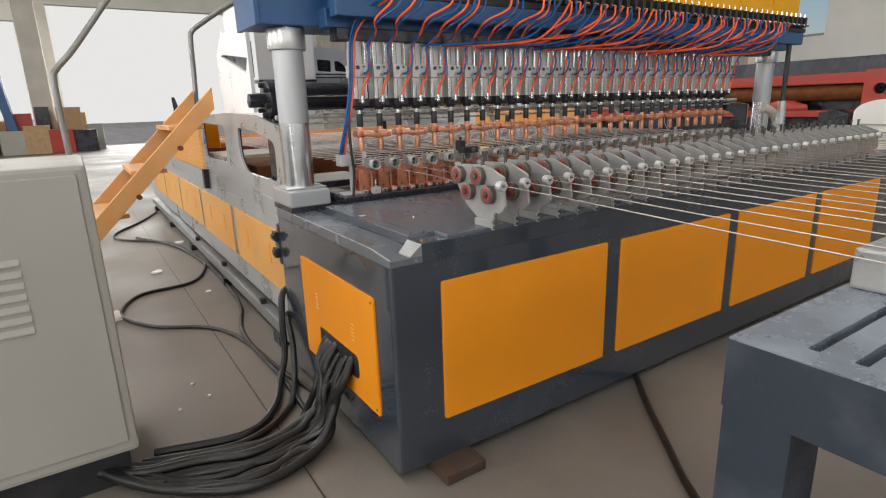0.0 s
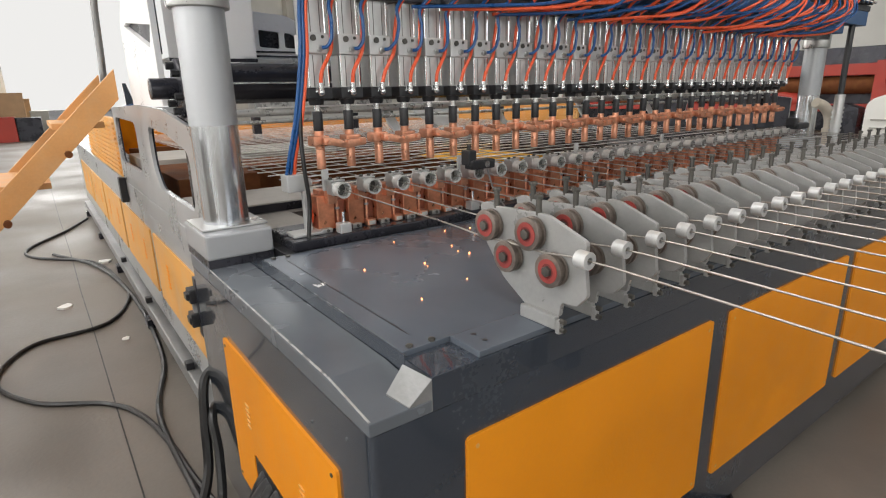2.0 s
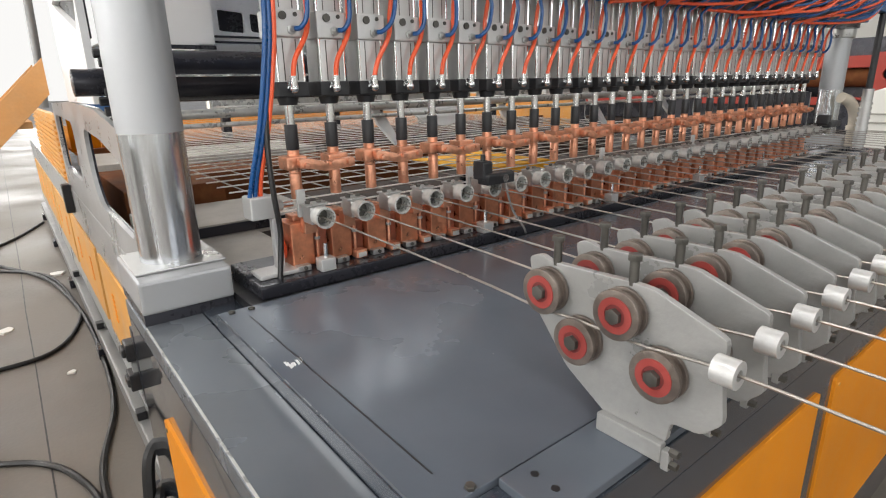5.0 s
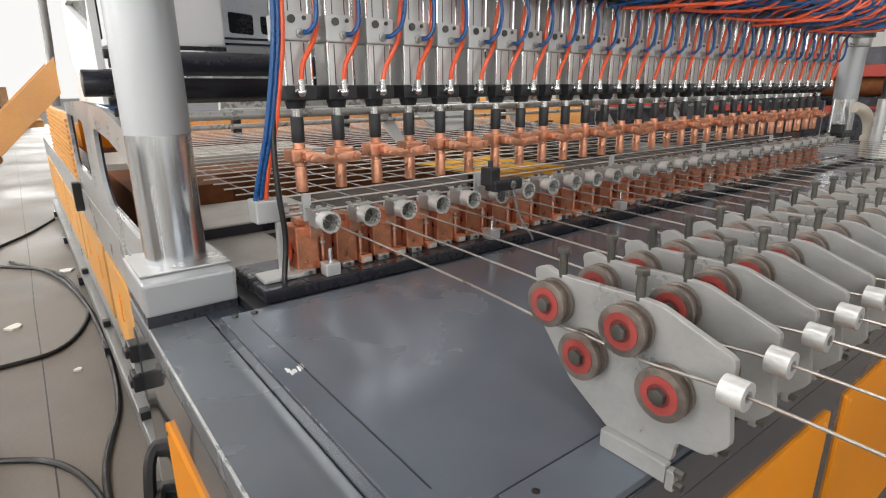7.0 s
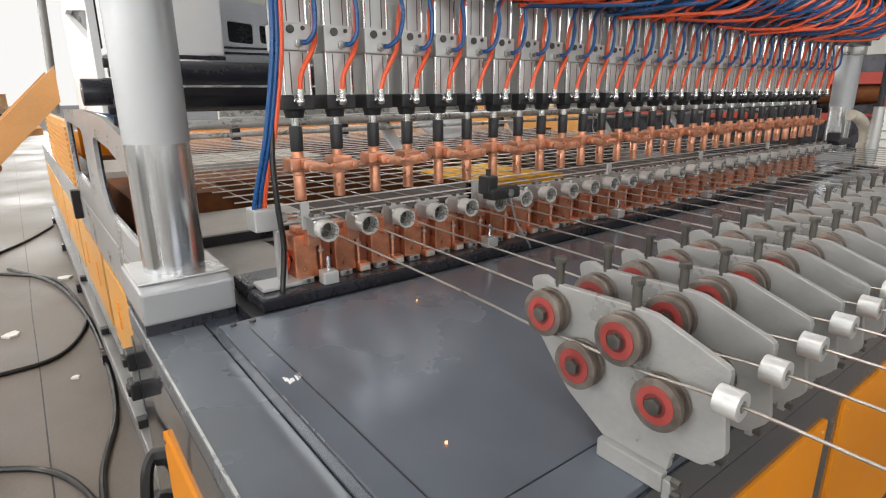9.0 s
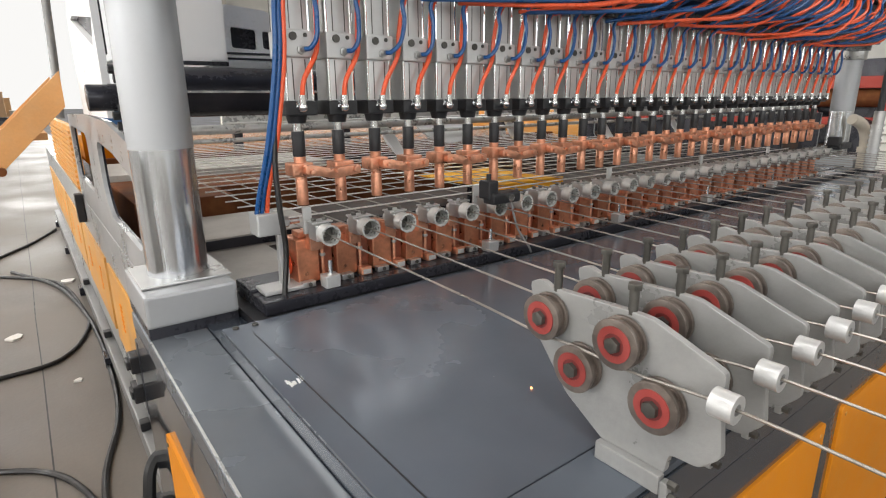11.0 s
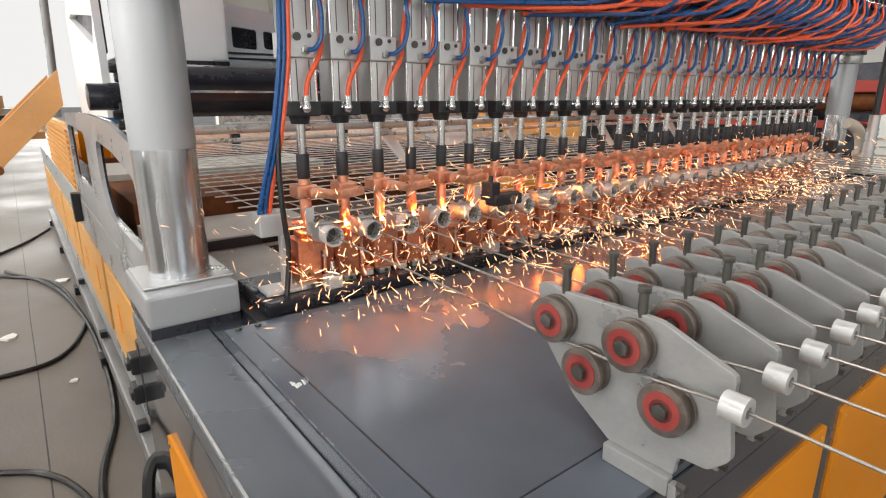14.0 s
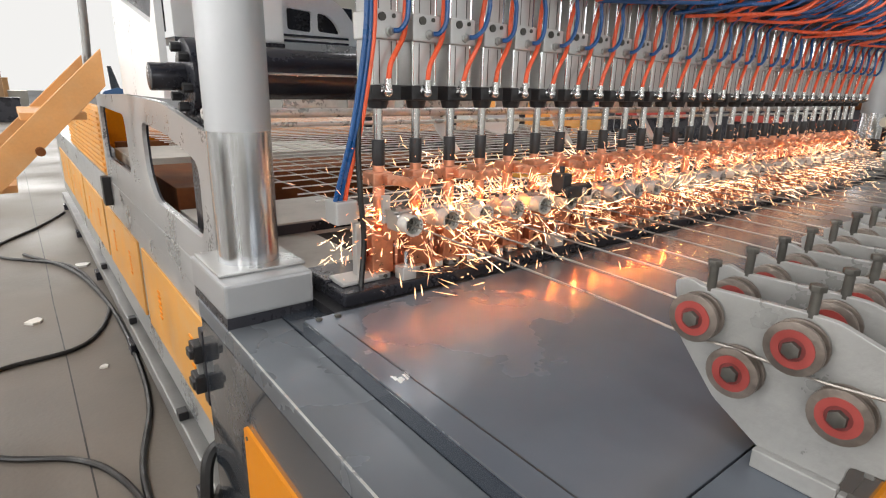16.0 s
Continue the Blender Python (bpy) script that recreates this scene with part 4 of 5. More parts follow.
    part("shaft", rod((0.08, 1.16, 1.105), (W - 0.08, 1.16, 1.105), 0.0115, 16), M_CAST, bar)
    part("lower_shaft", rod((0.08, 1.20, 1.075), (W - 0.08, 1.20, 1.075), 0.006, 12), M_CAST, bar)
    # white housing with the cut-out plate above the roller
    hs = thing("feeder_housing", "white sheet-metal feeder housing above the black roller", "housing")
    # translucency added to brighten the overexposed front of the housing
    part("front_sheet", box(0.10, 0.382, 1.42, 1.424, 1.277, 1.75, 0.001), M_SHEET, hs, "white front sheet, made translucent to look brighter", smooth=False)
    part("side_sheet", box(0.378, 0.382, 1.4245, 1.78, 1.277, 1.75, 0.001), M_SHEET, hs, "white side sheet, made translucent to look brighter", smooth=False)
    part("floor_sheet", box(0.10, 0.3775, 1.4245, 1.78, 1.277, 1.281, 0.001), M_SHEET, hs, smooth=False)
    part("hem", box(0.10, 0.383, 1.4165, 1.4195, 1.268, 1.279, 0.001), M_BLACKSTEEL, hs, "dark lower hem", smooth=False)
    h = [round_poly([(0.410, 1.322), (0.484, 1.318), (0.486, 1.374), (0.410, 1.380)], 0.008, 3), round_poly([(0.503, 1.322), (0.578, 1.318), (0.560, 1.350), (0.534, 1.370), (0.503, 1.374)], 0.010, 3)]
    part("cutout_plate", prism(round_poly([(0.384, 1.262), (0.66, 1.262), (0.64, 1.330), (0.585, 1.395), (0.52, 1.43), (0.384, 1.44)], 0.02, 3), "y", 1.46, 1.472, 0.0, holes=h), M_WHITE, hs, "white plate with two dark openings", smooth=False)
    for z in (1.288, 1.303):
        part("slat", box(0.388, 0.60, 1.452, 1.459, z, z + 0.006, 0.001), M_BLACKSTEEL, hs, "dark slat", smooth=False)
    # dark box added as the shaded interior behind the plate's openings
    part("interior_shade_box", box(0.385, 0.64, 1.50, 1.70, 1.26, 1.40, 0.004), M_BLACKSTEEL, hs, smooth=False)
    part("slide_rail", box(0.335, 3.3, 1.42, 1.455, 1.262, 1.285, 0.003), M_SILVER, hs, smooth=False)
    # silvery sheet: its blown-out glare is painted as plain white
    part("slanted_plate", prism([(1.425, 1.1305), (2.05, 1.1305), (2.05, 1.44), (1.78, 1.62), (1.425, 1.62)], "x", 0.062, 0.08, 0.0, holes=[[(1.440, 1.378), (1.490, 1.312), (1.96, 1.425), (1.90, 1.43)]]), M_WHITE, hs, "slanted side sheet with its glare painted white", smooth=False)
    # dark sheet added where the cut-out only opens into shade
    part("cutout_shade_sheet", box(0.0805, 0.085, 1.43, 2.0, 1.29, 1.45), M_BLACKSTEEL, hs, "dark sheet standing in for the shade behind the slanted cut-out", smooth=False)
    # the white disc and slanted plates seen between the rods
    disc = thing("guide_disc", "round white sheet disc behind the electrodes", "disc")
    half = [(0.112 * math.cos(radians(180 + 6 * k)), 0.100 * math.sin(radians(180 + 6 * k))) for k in range(31)]
    part("disc", prism(half, "y", -0.003, 0.003, 0.001), M_WHITE, disc, at=pose(1.012, 1.25, 1.105, -42, 0, 0), smooth=False)
    part("bracket", box(0.985, 1.015, 1.262, 1.272, 1.08, 1.112), M_PLATE, disc, smooth=False)
    for k, x in enumerate((0.86, 1.42, 1.98, 2.54)):
        a = thing("feed_arm", "slanted grey steel feed arm", "feed arm", "feed arms")
        m = pose(x, 1.30, 1.05, -24, 0, 0)
        part("arm", prism(round_poly([(-0.050, 0.075), (-0.012, 0.075), (-0.004, 0.02), (0.034, -0.085), (0.008, -0.085), (-0.038, -0.01)], 0.010, 3), "y", -0.006, 0.006, 0.0015), M_WHITE, a, at=m, smooth=False)
        b = None
        for u, v in ((-0.018, 0.055), (-0.012, 0.035), (-0.004, 0.055)):
            b = rod((u, -0.006, v), (u, -0.011, v), 0.005, 8, bm=b)
        part("bolts", b, M_BOLT, a, at=m)
        part("hanger", box(-0.04, 0.0, 0.007, 0.02, 0.085, 0.21), M_PLATE, a, at=m, smooth=False)


# ---- the welded mesh and its cross wires ----
CROSS = []
STEP = 0.10
WELDS = [1.3 + 2.1 * k for k in range(8)]


def build_mesh():
    wire = part("cross_wire", rod((X0 - 0.05, 0, 0), (X0 + (N - 1) * P + 0.05, 0, 0), 0.0020, 6), M_MESH, None, "thin bright steel cross wire of the welded mesh")
    tagged(wire, category="wire", group="cross wires")
    wire.matrix_basis = pose(0, 0.845, 0.9098)
    CROSS.append((wire, 0))
    for k in range(1, 30):
        CROSS.append((copy_thing(wire, pose(0, 0.845 + STEP * k, 0.9098)), k))
    for k in range(1, 8):
        CROSS.append((copy_thing(wire, pose(0, 1.145 + 0.005 * k, 1.1185)), -k))


# ---- small parts around the electrodes ----
def build_small():
    v = thing("air_valve", "small silver air valve on an upright bracket with hoses", "valve")
    part("body", box(0.222, 0.270, 0.815, 0.865, 0.905, 0.952, 0.004), M_ALU, v, smooth=False)
    part("nut", rod((0.27, 0.84, 0.925), (0.296, 0.84, 0.925), 0.012, 6), M_STEEL, v)
    part("stem", rod((0.296, 0.84, 0.925), (0.32, 0.84, 0.925), 0.007, 12), M_CHROME, v)
    part("upright", box(0.262, 0.280, 0.812, 0.830, 0.793, 0.905, 0.002), M_ALU, v, smooth=False)
    part("foot", box(0.215, 0.300, 0.785, 0.845, 0.7875, 0.797, 0.003), M_ALU, v, smooth=False)
    part("red_tag", rod((0.285, 0.85, 0.83), (0.292, 0.85, 0.83), 0.025, 20), M_HOSE_RED, v, "round red plastic tag")
    rnd = random.Random(3)
    for k, (mat, nm, dx) in enumerate(((M_HOSE_BLUE, "blue", 0.0), (M_HOSE_BLUE, "blue", 0.009), (M_HOSE_RED, "orange-red", 0.018))):
        h = thing("air_hose", nm + " air hose hanging from the beam to the valve", "hose", "hanging air hoses")
        pts = [(0.228 + dx * 1.2, 0.83, 0.952), (0.234 + dx, 0.815, 1.0), (0.255 + dx, 0.80, 1.10), (0.278 + dx, 0.79, 1.25), (0.290 + dx, 0.785, 1.40), (0.32 + dx * 2, 0.74, 1.49), (0.36 + dx * 2, 0.665, 1.53), (0.38 + dx * 2, 0.66, 1.583)]
        part("tube", hose(pts, 0.0048, 8, 5), mat, h)
    c = thing("black_cable", "black rubber cable dropping onto the bed", "cable")
    part("sheath", hose([(0.302, 0.795, 1.38), (0.288, 0.80, 1.22), (0.266, 0.80, 1.08), (0.262, 0.79, 0.97), (0.268, 0.79, 0.88), (0.256, 0.782, 0.80), (0.246, 0.768, 0.764)], 0.0058, 8, 5), M_RUBBER, c)
    # black clip with sensor
    s = thing("sensor_bracket", "black sensor clip clamped over the guide tubes", "sensor")
    x = X0 + 4.5 * P
    part("body", box(x - 0.005, x + 0.085, 0.68, 0.72, 0.928, 0.956, 0.006), M_BLACK, s, smooth=False)
    part("post", box(x - 0.01, x + 0.02, 0.69, 0.73, 0.94, 0.985, 0.005), M_BLACK, s, smooth=False)
    part("pin", rod((x + 0.005, 0.71, 0.985), (x + 0.005, 0.71, 1.0), 0.006, 10), M_BLACK, s)
    part("lens", rod((x + 0.05, 0.679, 0.942), (x + 0.05, 0.676, 0.942), 0.010, 16), M_CHROME, s)
    part("lead", hose([(x + 0.06, 0.69, 0.93), (x + 0.07, 0.69, 0.90), (x + 0.10, 0.70, 0.85), (x + 0.14, 0.70, 0.80), (x + 0.17, 0.72, 0.775)], 0.003, 6, 5), M_PLATE, s)
    y = thing("sensor_bracket", "black sensor clip at the far end of the electrode row", "sensor")
    x = X0 + 28.4 * P
    part("body", box(x, x + 0.14, 0.68, 0.74, 0.925, 0.955, 0.008), M_BLACK, y, smooth=False)
    part("post", box(x - 0.01, x + 0.03, 0.69, 0.74, 0.94, 0.985, 0.006), M_BLACK, y, smooth=False)
    for k in (0, 5, 11, 17, 23):
        x = X0 + k * P
        st = thing("wire_stop", "short upright aluminium wire stop", "stop", "wire stops")
        part("blade", box(x - 0.024, x - 0.006, 0.785, 0.793, 0.905, 0.962, 0.001), M_ALU, st, smooth=False)
        part("bracket", box(x + 0.002, x + 0.036, 0.752, 0.783, 0.7872, 0.815, 0.003), M_ALU, st, "aluminium bracket", smooth=False)
        part("peg", rod((x + 0.02, 0.768, 0.815), (x + 0.02, 0.768, 0.846), 0.005, 10), M_CHROME, st)
    # right-hand details
    PX, PY = 3.58, 0.730
    p = thing("threaded_post", "upright silver threaded post beside the far column", "post")
    part("shaft", rod((PX, PY, 0.766), (PX, PY, 1.09), 0.026, 18), M_STEEL, p)
    part("black_rod", rod((PX, PY, 1.09), (PX, PY, 1.4675), 0.016, 14), M_BLACK, p)
    for k in range(9):
        part("thread", rod((PX, PY, 0.80 + 0.026 * k), (PX, PY, 0.812 + 0.026 * k), 0.031, 16), M_STEEL, p)
    part("base", box(PX - 0.045, PX + 0.045, PY - 0.04, PY + 0.04, 0.7602, 0.775, 0.003), M_BLACKSTEEL, p, smooth=False)
    e = thing("pipe_elbow", "pale beige plastic pipe elbow beside the far column", "pipe")
    part("pipe", hose([(3.66, 0.79, 0.7605), (3.66, 0.79, 0.90), (3.655, 0.80, 0.97), (3.62, 0.82, 1.02), (3.56, 0.845, 1.045)], 0.030, 14, 6), M_PIPE, e)
    part("rim", rod((3.66, 0.79, 0.86), (3.66, 0.79, 0.89), 0.037, 18, bevel=0.003), M_PIPE, e)


# ---- things standing around the machine ----
def build_around():
    # control cabinet
    c = thing("control_cabinet", "pale grey steel control cabinet with louvres on a dark plinth", "cabinet")
    part("body", box(-1.45, -0.66, 0.50, 1.00, 0.12, 1.012, 0.014), M_CABINET, c, smooth=False)
    d = part("door", box(-1.43, -0.685, 0.492, 0.4995, 0.16, 0.985, 0.004), M_CABINET, c, "flat grey cabinet door", smooth=False)
    for k in range(7):
        z = 0.565 + 0.032 * k
        b = prism([(-0.0, z), (-0.007, z + 0.003), (-0.006, z + 0.008), (0.0, z + 0.02)], "x", -1.02, -0.850, 0.0)
        bmesh.ops.translate(b, vec=(0, 0.492, 0), verts=b.verts)
        part("louvre", b, M_CABINET, d, smooth=False)
    part("plinth", box(-1.42, -0.69, 0.53, 0.98, 0.0, 0.1195, 0.004), M_BLACK, c, "dark plinth", smooth=False)
    # straightener stand beside the wires
    s = thing("steel_stand", "blue-grey painted steel stand with slotted top", "stand")
    x0, x1, y0, y1 = 0.078, 1.35, -1.75, -0.915
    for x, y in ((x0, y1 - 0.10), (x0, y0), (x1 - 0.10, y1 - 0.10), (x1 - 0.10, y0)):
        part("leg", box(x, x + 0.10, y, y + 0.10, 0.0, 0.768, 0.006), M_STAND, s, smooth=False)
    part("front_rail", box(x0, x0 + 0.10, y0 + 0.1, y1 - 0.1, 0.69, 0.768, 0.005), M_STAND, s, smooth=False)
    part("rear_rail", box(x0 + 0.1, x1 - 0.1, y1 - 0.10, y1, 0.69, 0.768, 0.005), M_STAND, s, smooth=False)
    part("lower_rail", box(x0 + 0.02, x0 + 0.08, y0 + 0.1, y1 - 0.1, 0.16, 0.24, 0.005), M_STAND, s, smooth=False)
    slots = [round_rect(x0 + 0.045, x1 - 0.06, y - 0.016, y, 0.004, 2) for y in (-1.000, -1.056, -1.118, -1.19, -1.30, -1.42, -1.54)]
    part("top_plate", prism([(x0, y0), (x1, y0), (x1, y1), (x0, y1)], "z", 0.7685, 0.800, 0.0, holes=slots), M_STANDTOP, s, "worn slotted top plate with its sheen painted paler", smooth=False)
    # added skin keeps the plate's edge navy, clear of the sheen painted above
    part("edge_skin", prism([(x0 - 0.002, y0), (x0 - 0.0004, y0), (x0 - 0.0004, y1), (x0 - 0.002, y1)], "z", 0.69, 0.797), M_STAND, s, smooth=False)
    # black sheet added below the slots as the shade inside
    part("slot_shade_sheet", box(x0 + 0.03, x1 - 0.03, y0 + 0.03, y1 - 0.03, 0.755, 0.765), M_BLACK, s, "black sheet standing in for the shade inside the stand", smooth=False)
    st = thing("wire_straightener", "grey box of a wire straightener on the stand", "straightener")
    part("block", box(0.445, 0.60, -0.99, -0.925, 0.8005, 0.875, 0.006), M_PLATE, st, smooth=False)
    part("roller", rod((0.50, -0.99, 0.835), (0.50, -1.003, 0.835), 0.02, 18), M_CHROME, st)
    # steps with handrails
    t = thing("steel_steps", "steep orange steel steps with bent grey handrails", "steps")
    top, bot = Vector((0.012, 0, 1.215)), Vector((-1.17, 0, 0.0))
    for y in (2.04, 2.62):
        prof = [(0.012, 1.155), (0.012, 1.272), (-1.26, 0.0), (-1.135, 0.0)]
        part("stringer", prism(prof, "y", y, y + 0.03, 0.002), M_STEP, t, "orange stringer with a glare-washed tone painted in", smooth=False)
    for k in range(5):
        f = (k + 0.7) / 5.4
        q = bot + (top - bot) * f
        part("tread", box(q.x - 0.09, q.x + 0.09, 2.071, 2.619, q.z - 0.012, q.z + 0.012, 0.003), M_STEP, t, "orange tread with the same painted-in washed tone", smooth=False)
    part("handrail", hose([(-0.71, 2.66, 0.52), (-0.71, 2.66, 0.92), (-0.712, 2.66, 1.32), (-0.69, 2.66, 1.40), (-0.60, 2.66, 1.50), (-0.46, 2.66, 1.68), (-0.2, 2.66, 2.02), (0.0, 2.66, 2.26)], 0.017, 10, 5), M_RAIL, t, "bent grey tube handrail")
    part("post", hose([(0.025, 2.66, 1.10), (0.040, 2.66, 1.35), (0.050, 2.66, 1.58), (0.065, 2.66, 1.635), (0.12, 2.66, 1.68), (0.30, 2.66, 1.80), (0.36, 2.66, 1.825)], 0.016, 10, 5), M_RAIL, t, "bent grey tube post")
    for k in range(4):
        q = bot + (top - bot) * ((k + 1) / 5.0)
        part("bolt", rod((q.x + 0.03, 2.04, q.z - 0.02), (q.x + 0.03, 2.01, q.z - 0.02), 0.014, 10), M_BROWN, t, "rusty bolt head")
    # heavy cables on the floor
    rnd = random.Random(11)
    for k in range(11):
        a = rnd.uniform(0, 1)
        r = rnd.choice((0.010, 0.013, 0.016))
        y = 0.33 + 0.023 * k
        z = 0.285 + rnd.uniform(-0.025, 0.025)
        f = k - 5
        j = lambda s: rnd.uniform(-s, s)
        pts = [(0.05, y, z), (0.0, y - 0.01, z - 0.005), (-0.045 + j(.010), y - 0.02, z - 0.07), (-0.075 + j(.02), 0.41 + 0.014 * f + j(.02), 0.15 + j(.03)), (-0.13 + j(.03), 0.40 + 0.018 * f + j(.03), 0.05 + j(.02)),
               (-0.22 + j(.03), 0.37 + 0.022 * f + j(.04), 0.022 + r * a), (-0.36 + j(.03), 0.35 + 0.024 * f + j(.05), 0.020 + r * a), (-0.52 + j(.03), 0.38 + 0.022 * f + j(.05), 0.020 + r * a), (-0.66 + j(.02), 0.47 + 0.012 * f + j(.04), 0.03 + r * a), (-0.80, 0.58 + j(.03), 0.06)]
        c = thing("power_cable", "thick black rubber power cable from the bed to the cabinet", "cable", "power cables")
        part("sheath", hose(pts, r, 10, 6), M_RUBBER, c)
    floor_cables = (
        ([(-0.02, 0.70, 0.012), (-0.05, 0.86, 0.012), (-0.08, 1.06, 0.012), (-0.10, 1.28, 0.010), (-0.15, 1.55, 0.010), (-0.25, 1.74, 0.010), (-0.48, 1.93, 0.010), (-0.61, 2.25, 0.010), (-0.48, 2.58, 0.010), (-0.16, 2.66, 0.010),
          (-0.01, 3.0, 0.010), (0.0, 3.36, 0.010), (-0.10, 4.05, 0.010), (-0.45, 4.5, 0.010), (-0.48, 4.85, 0.010), (-0.2, 5.4, 0.010), (0.0, 5.9, 0.010)], 0.010),
        ([(-0.10, 0.55, 0.012), (-0.09, 0.90, 0.012), (-0.10, 1.51, 0.011), (-0.01, 1.93, 0.011), (0.02, 2.3, 0.011), (0.025, 2.8, 0.011), (0.0, 3.3, 0.011), (-0.10, 3.95, 0.011), (-0.33, 4.5, 0.011)], 0.011),
        ([(0.058, 1.055, 0.34), (0.02, 1.05, 0.36), (-0.015, 1.035, 0.33), (-0.035, 1.0, 0.22), (-0.055, 0.95, 0.09), (-0.11, 0.86, 0.025), (-0.20, 0.66, 0.018), (-0.34, 0.55, 0.018), (-0.62, 0.62, 0.018)], 0.015),
        ([(0.055, 1.05, 0.22), (0.01, 1.035, 0.25), (-0.018, 0.97, 0.24), (-0.028, 0.90, 0.16), (-0.06, 0.82, 0.03), (-0.16, 0.62, 0.018), (-0.36, 0.50, 0.018), (-0.66, 0.58, 0.02)], 0.013),
        ([(1.17, 0.05, 0.016), (0.98, -0.16, 0.016), (0.80, -0.38, 0.016), (0.68, -0.53, 0.016), (0.55, -0.75, 0.016), (0.5, -1.05, 0.016)], 0.0125),
    )
    for pts, r in floor_cables:
        c = thing("floor_cable", "black rubber cable lying in loops on the floor", "cable", "floor cables")
        part("sheath", hose(pts, r, 8, 8), M_RUBBER, c)
    # scraps on the floor
    for k, (x, y, s) in enumerate(((-0.315, 3.124, 0.05), (-0.66, 2.25, 0.10), (-0.036, 4.04, 0.06), (-0.42, 1.1, 0.010), (-0.38, 0.95, 0.010), (0.30, -0.52, 0.012), (-0.10, 2.4, 0.02), (-0.5, 0.9, 0.008))):
        pts = [(x + s * rnd.uniform(.5, 1) * math.cos(a), y + s * rnd.uniform(.5, 1) * math.sin(a)) for a in (0.2, 1.2, 2.3, 3.4, 4.4, 5.4)]
        p = part("paper_scrap", prism(pts, "z", 0.0, 0.006 + 0.1 * s), M_PAPER, None, "small pale paper scrap on the concrete", smooth=False)
        tagged(p, category="scrap", group="floor scraps")


def build_background():
    # red machine at the right
    m = thing("red_machine", "red steel machine frame with a dark roller", "machine")
    part("upper_beam", box(8.65, 8.85, 1.74, 7.4, 1.25, 1.40, 0.01), M_MACHRED, m, smooth=False)
    part("lower_beam", box(8.65, 8.90, 2.1, 7.4, 0.78, 0.88, 0.01), M_MACHRED, m, smooth=False)
    part("roller", rod((8.78, 2.08, 1.13), (8.78, 7.3, 1.13), 0.115, 28), M_BROWN, m)
    c = part("end_plate", prism([(1.70, 0.0), (2.09, 0.0), (2.09, 1.43), (1.78, 1.43), (1.70, 1.36)], "x", 8.60, 8.645, 0.0, holes=[[(1.89 + 0.075 * math.cos(radians(24 * k)), 1.17 + 0.075 * math.sin(radians(24 * k))) for k in range(15)]]), M_MACHRED, m, "red end plate with a round opening", smooth=False)
    part("boss", ring((8.599, 1.89, 1.17), (8.585, 1.89, 1.17), 0.095, 0.076, 24), M_MACHRED, c)
    part("post", box(8.65, 8.80, 7.27, 7.43, 0.0, 1.40, 0.015), M_MACHRED, m, smooth=False)
    part("base", box(8.9, 9.2, 1.3, 7.5, 0.0, 0.5, 0.01), M_UNDER, m, smooth=False)
    part("panel", box(9.0, 9.1, 1.3, 7.5, 0.505, 1.63, 0.01), M_BLACKSTEEL, m, smooth=False)
    part("near_cover", prism([(2.12, 0.0), (2.5, 0.0), (2.5, 0.86), (2.3, 0.90), (2.12, 0.84)], "x", 8.35, 8.58, 0.01), M_BLACKSTEEL, m, "dark cover at the frame's foot", smooth=False)
    rr = random.Random(31)
    for k in range(5):
        y = 3.2 + 0.85 * k
        q = thing("cloth_bundle", "crumpled red sheet bundle on the machine frame", "bundle", "bundles on the red machine")
        b = bmesh.new()
        bmesh.ops.create_icosphere(b, subdivisions=3, radius=0.5)
        for v in b.verts:
            n = 0.06 * math.sin(9 * v.co.y + 5 * v.co.z + k) + 0.04 * math.sin(14 * v.co.x - 7 * v.co.y)
            v.co = Vector((v.co.x * 0.26, v.co.y * (0.75 + n), max(v.co.z, -0.25) * (0.24 + n)))
        part("cloth", b, M_MACHRED if k % 2 == 0 else M_BROWN, q, at=pose(8.77, y, 0.925, 0, 0, rr.uniform(-8, 8)))
    g = thing("rounded_hood", "pale grey rounded sheet-metal hood beside the red machine", "hood")
    arch = round_poly([(1.05, 0.0), (1.05, 0.70), (1.18, 0.92), (1.45, 1.03), (1.75, 1.03), (1.98, 0.94), (1.98, 0.0)], 0.12, 5)
    part("shell", prism(arch, "x", 8.10, 8.58, 0.03), M_WALL, g)
    part("filler_cap", rod((8.3, 1.62, 1.02), (8.3, 1.62, 1.06), 0.05, 20), M_BLACK, g)
    for k in range(3):
        part("ridge", box(8.088, 8.0998, 1.15, 1.90, 0.50 + 0.10 * k, 0.52 + 0.10 * k, 0.002), M_CABINET, g, smooth=False)
    fm = thing("far_machine", "small dark machine standing by the bright doorway", "machine")
    part("base", box(1.55, 2.05, 15.8, 16.4, 0.0, 0.55, 0.02), M_CABINET, fm, smooth=False)
    part("body", prism(round_poly([(1.56, 0.55), (2.1, 0.55), (2.16, 0.95), (1.95, 1.05), (1.60, 0.95)], 0.06, 3), "y", 15.85, 16.35, 0.02), M_BLUE, fm)
    part("arm", prism([(1.80, 1.0), (2.0, 1.02), (1.86, 1.55), (1.78, 1.55)], "y", 16.0, 16.1, 0.01), M_STAND, fm, smooth=False)
    # blue gantry leg and clutter along the far end
    b = thing("gantry_leg", "blue painted steel gantry leg", "gantry")
    part("post", hose([(-2.08, 21.0, 0.1), (-2.30, 21.0, 1.6), (-2.42, 21.0, 3.0)], 0.17, 4, 3), M_BLUE, b)
    part("beam", box(-4.2, -2.35, 20.9, 21.1, 2.9, 3.2, 0.02), M_BLUE, b, smooth=False)
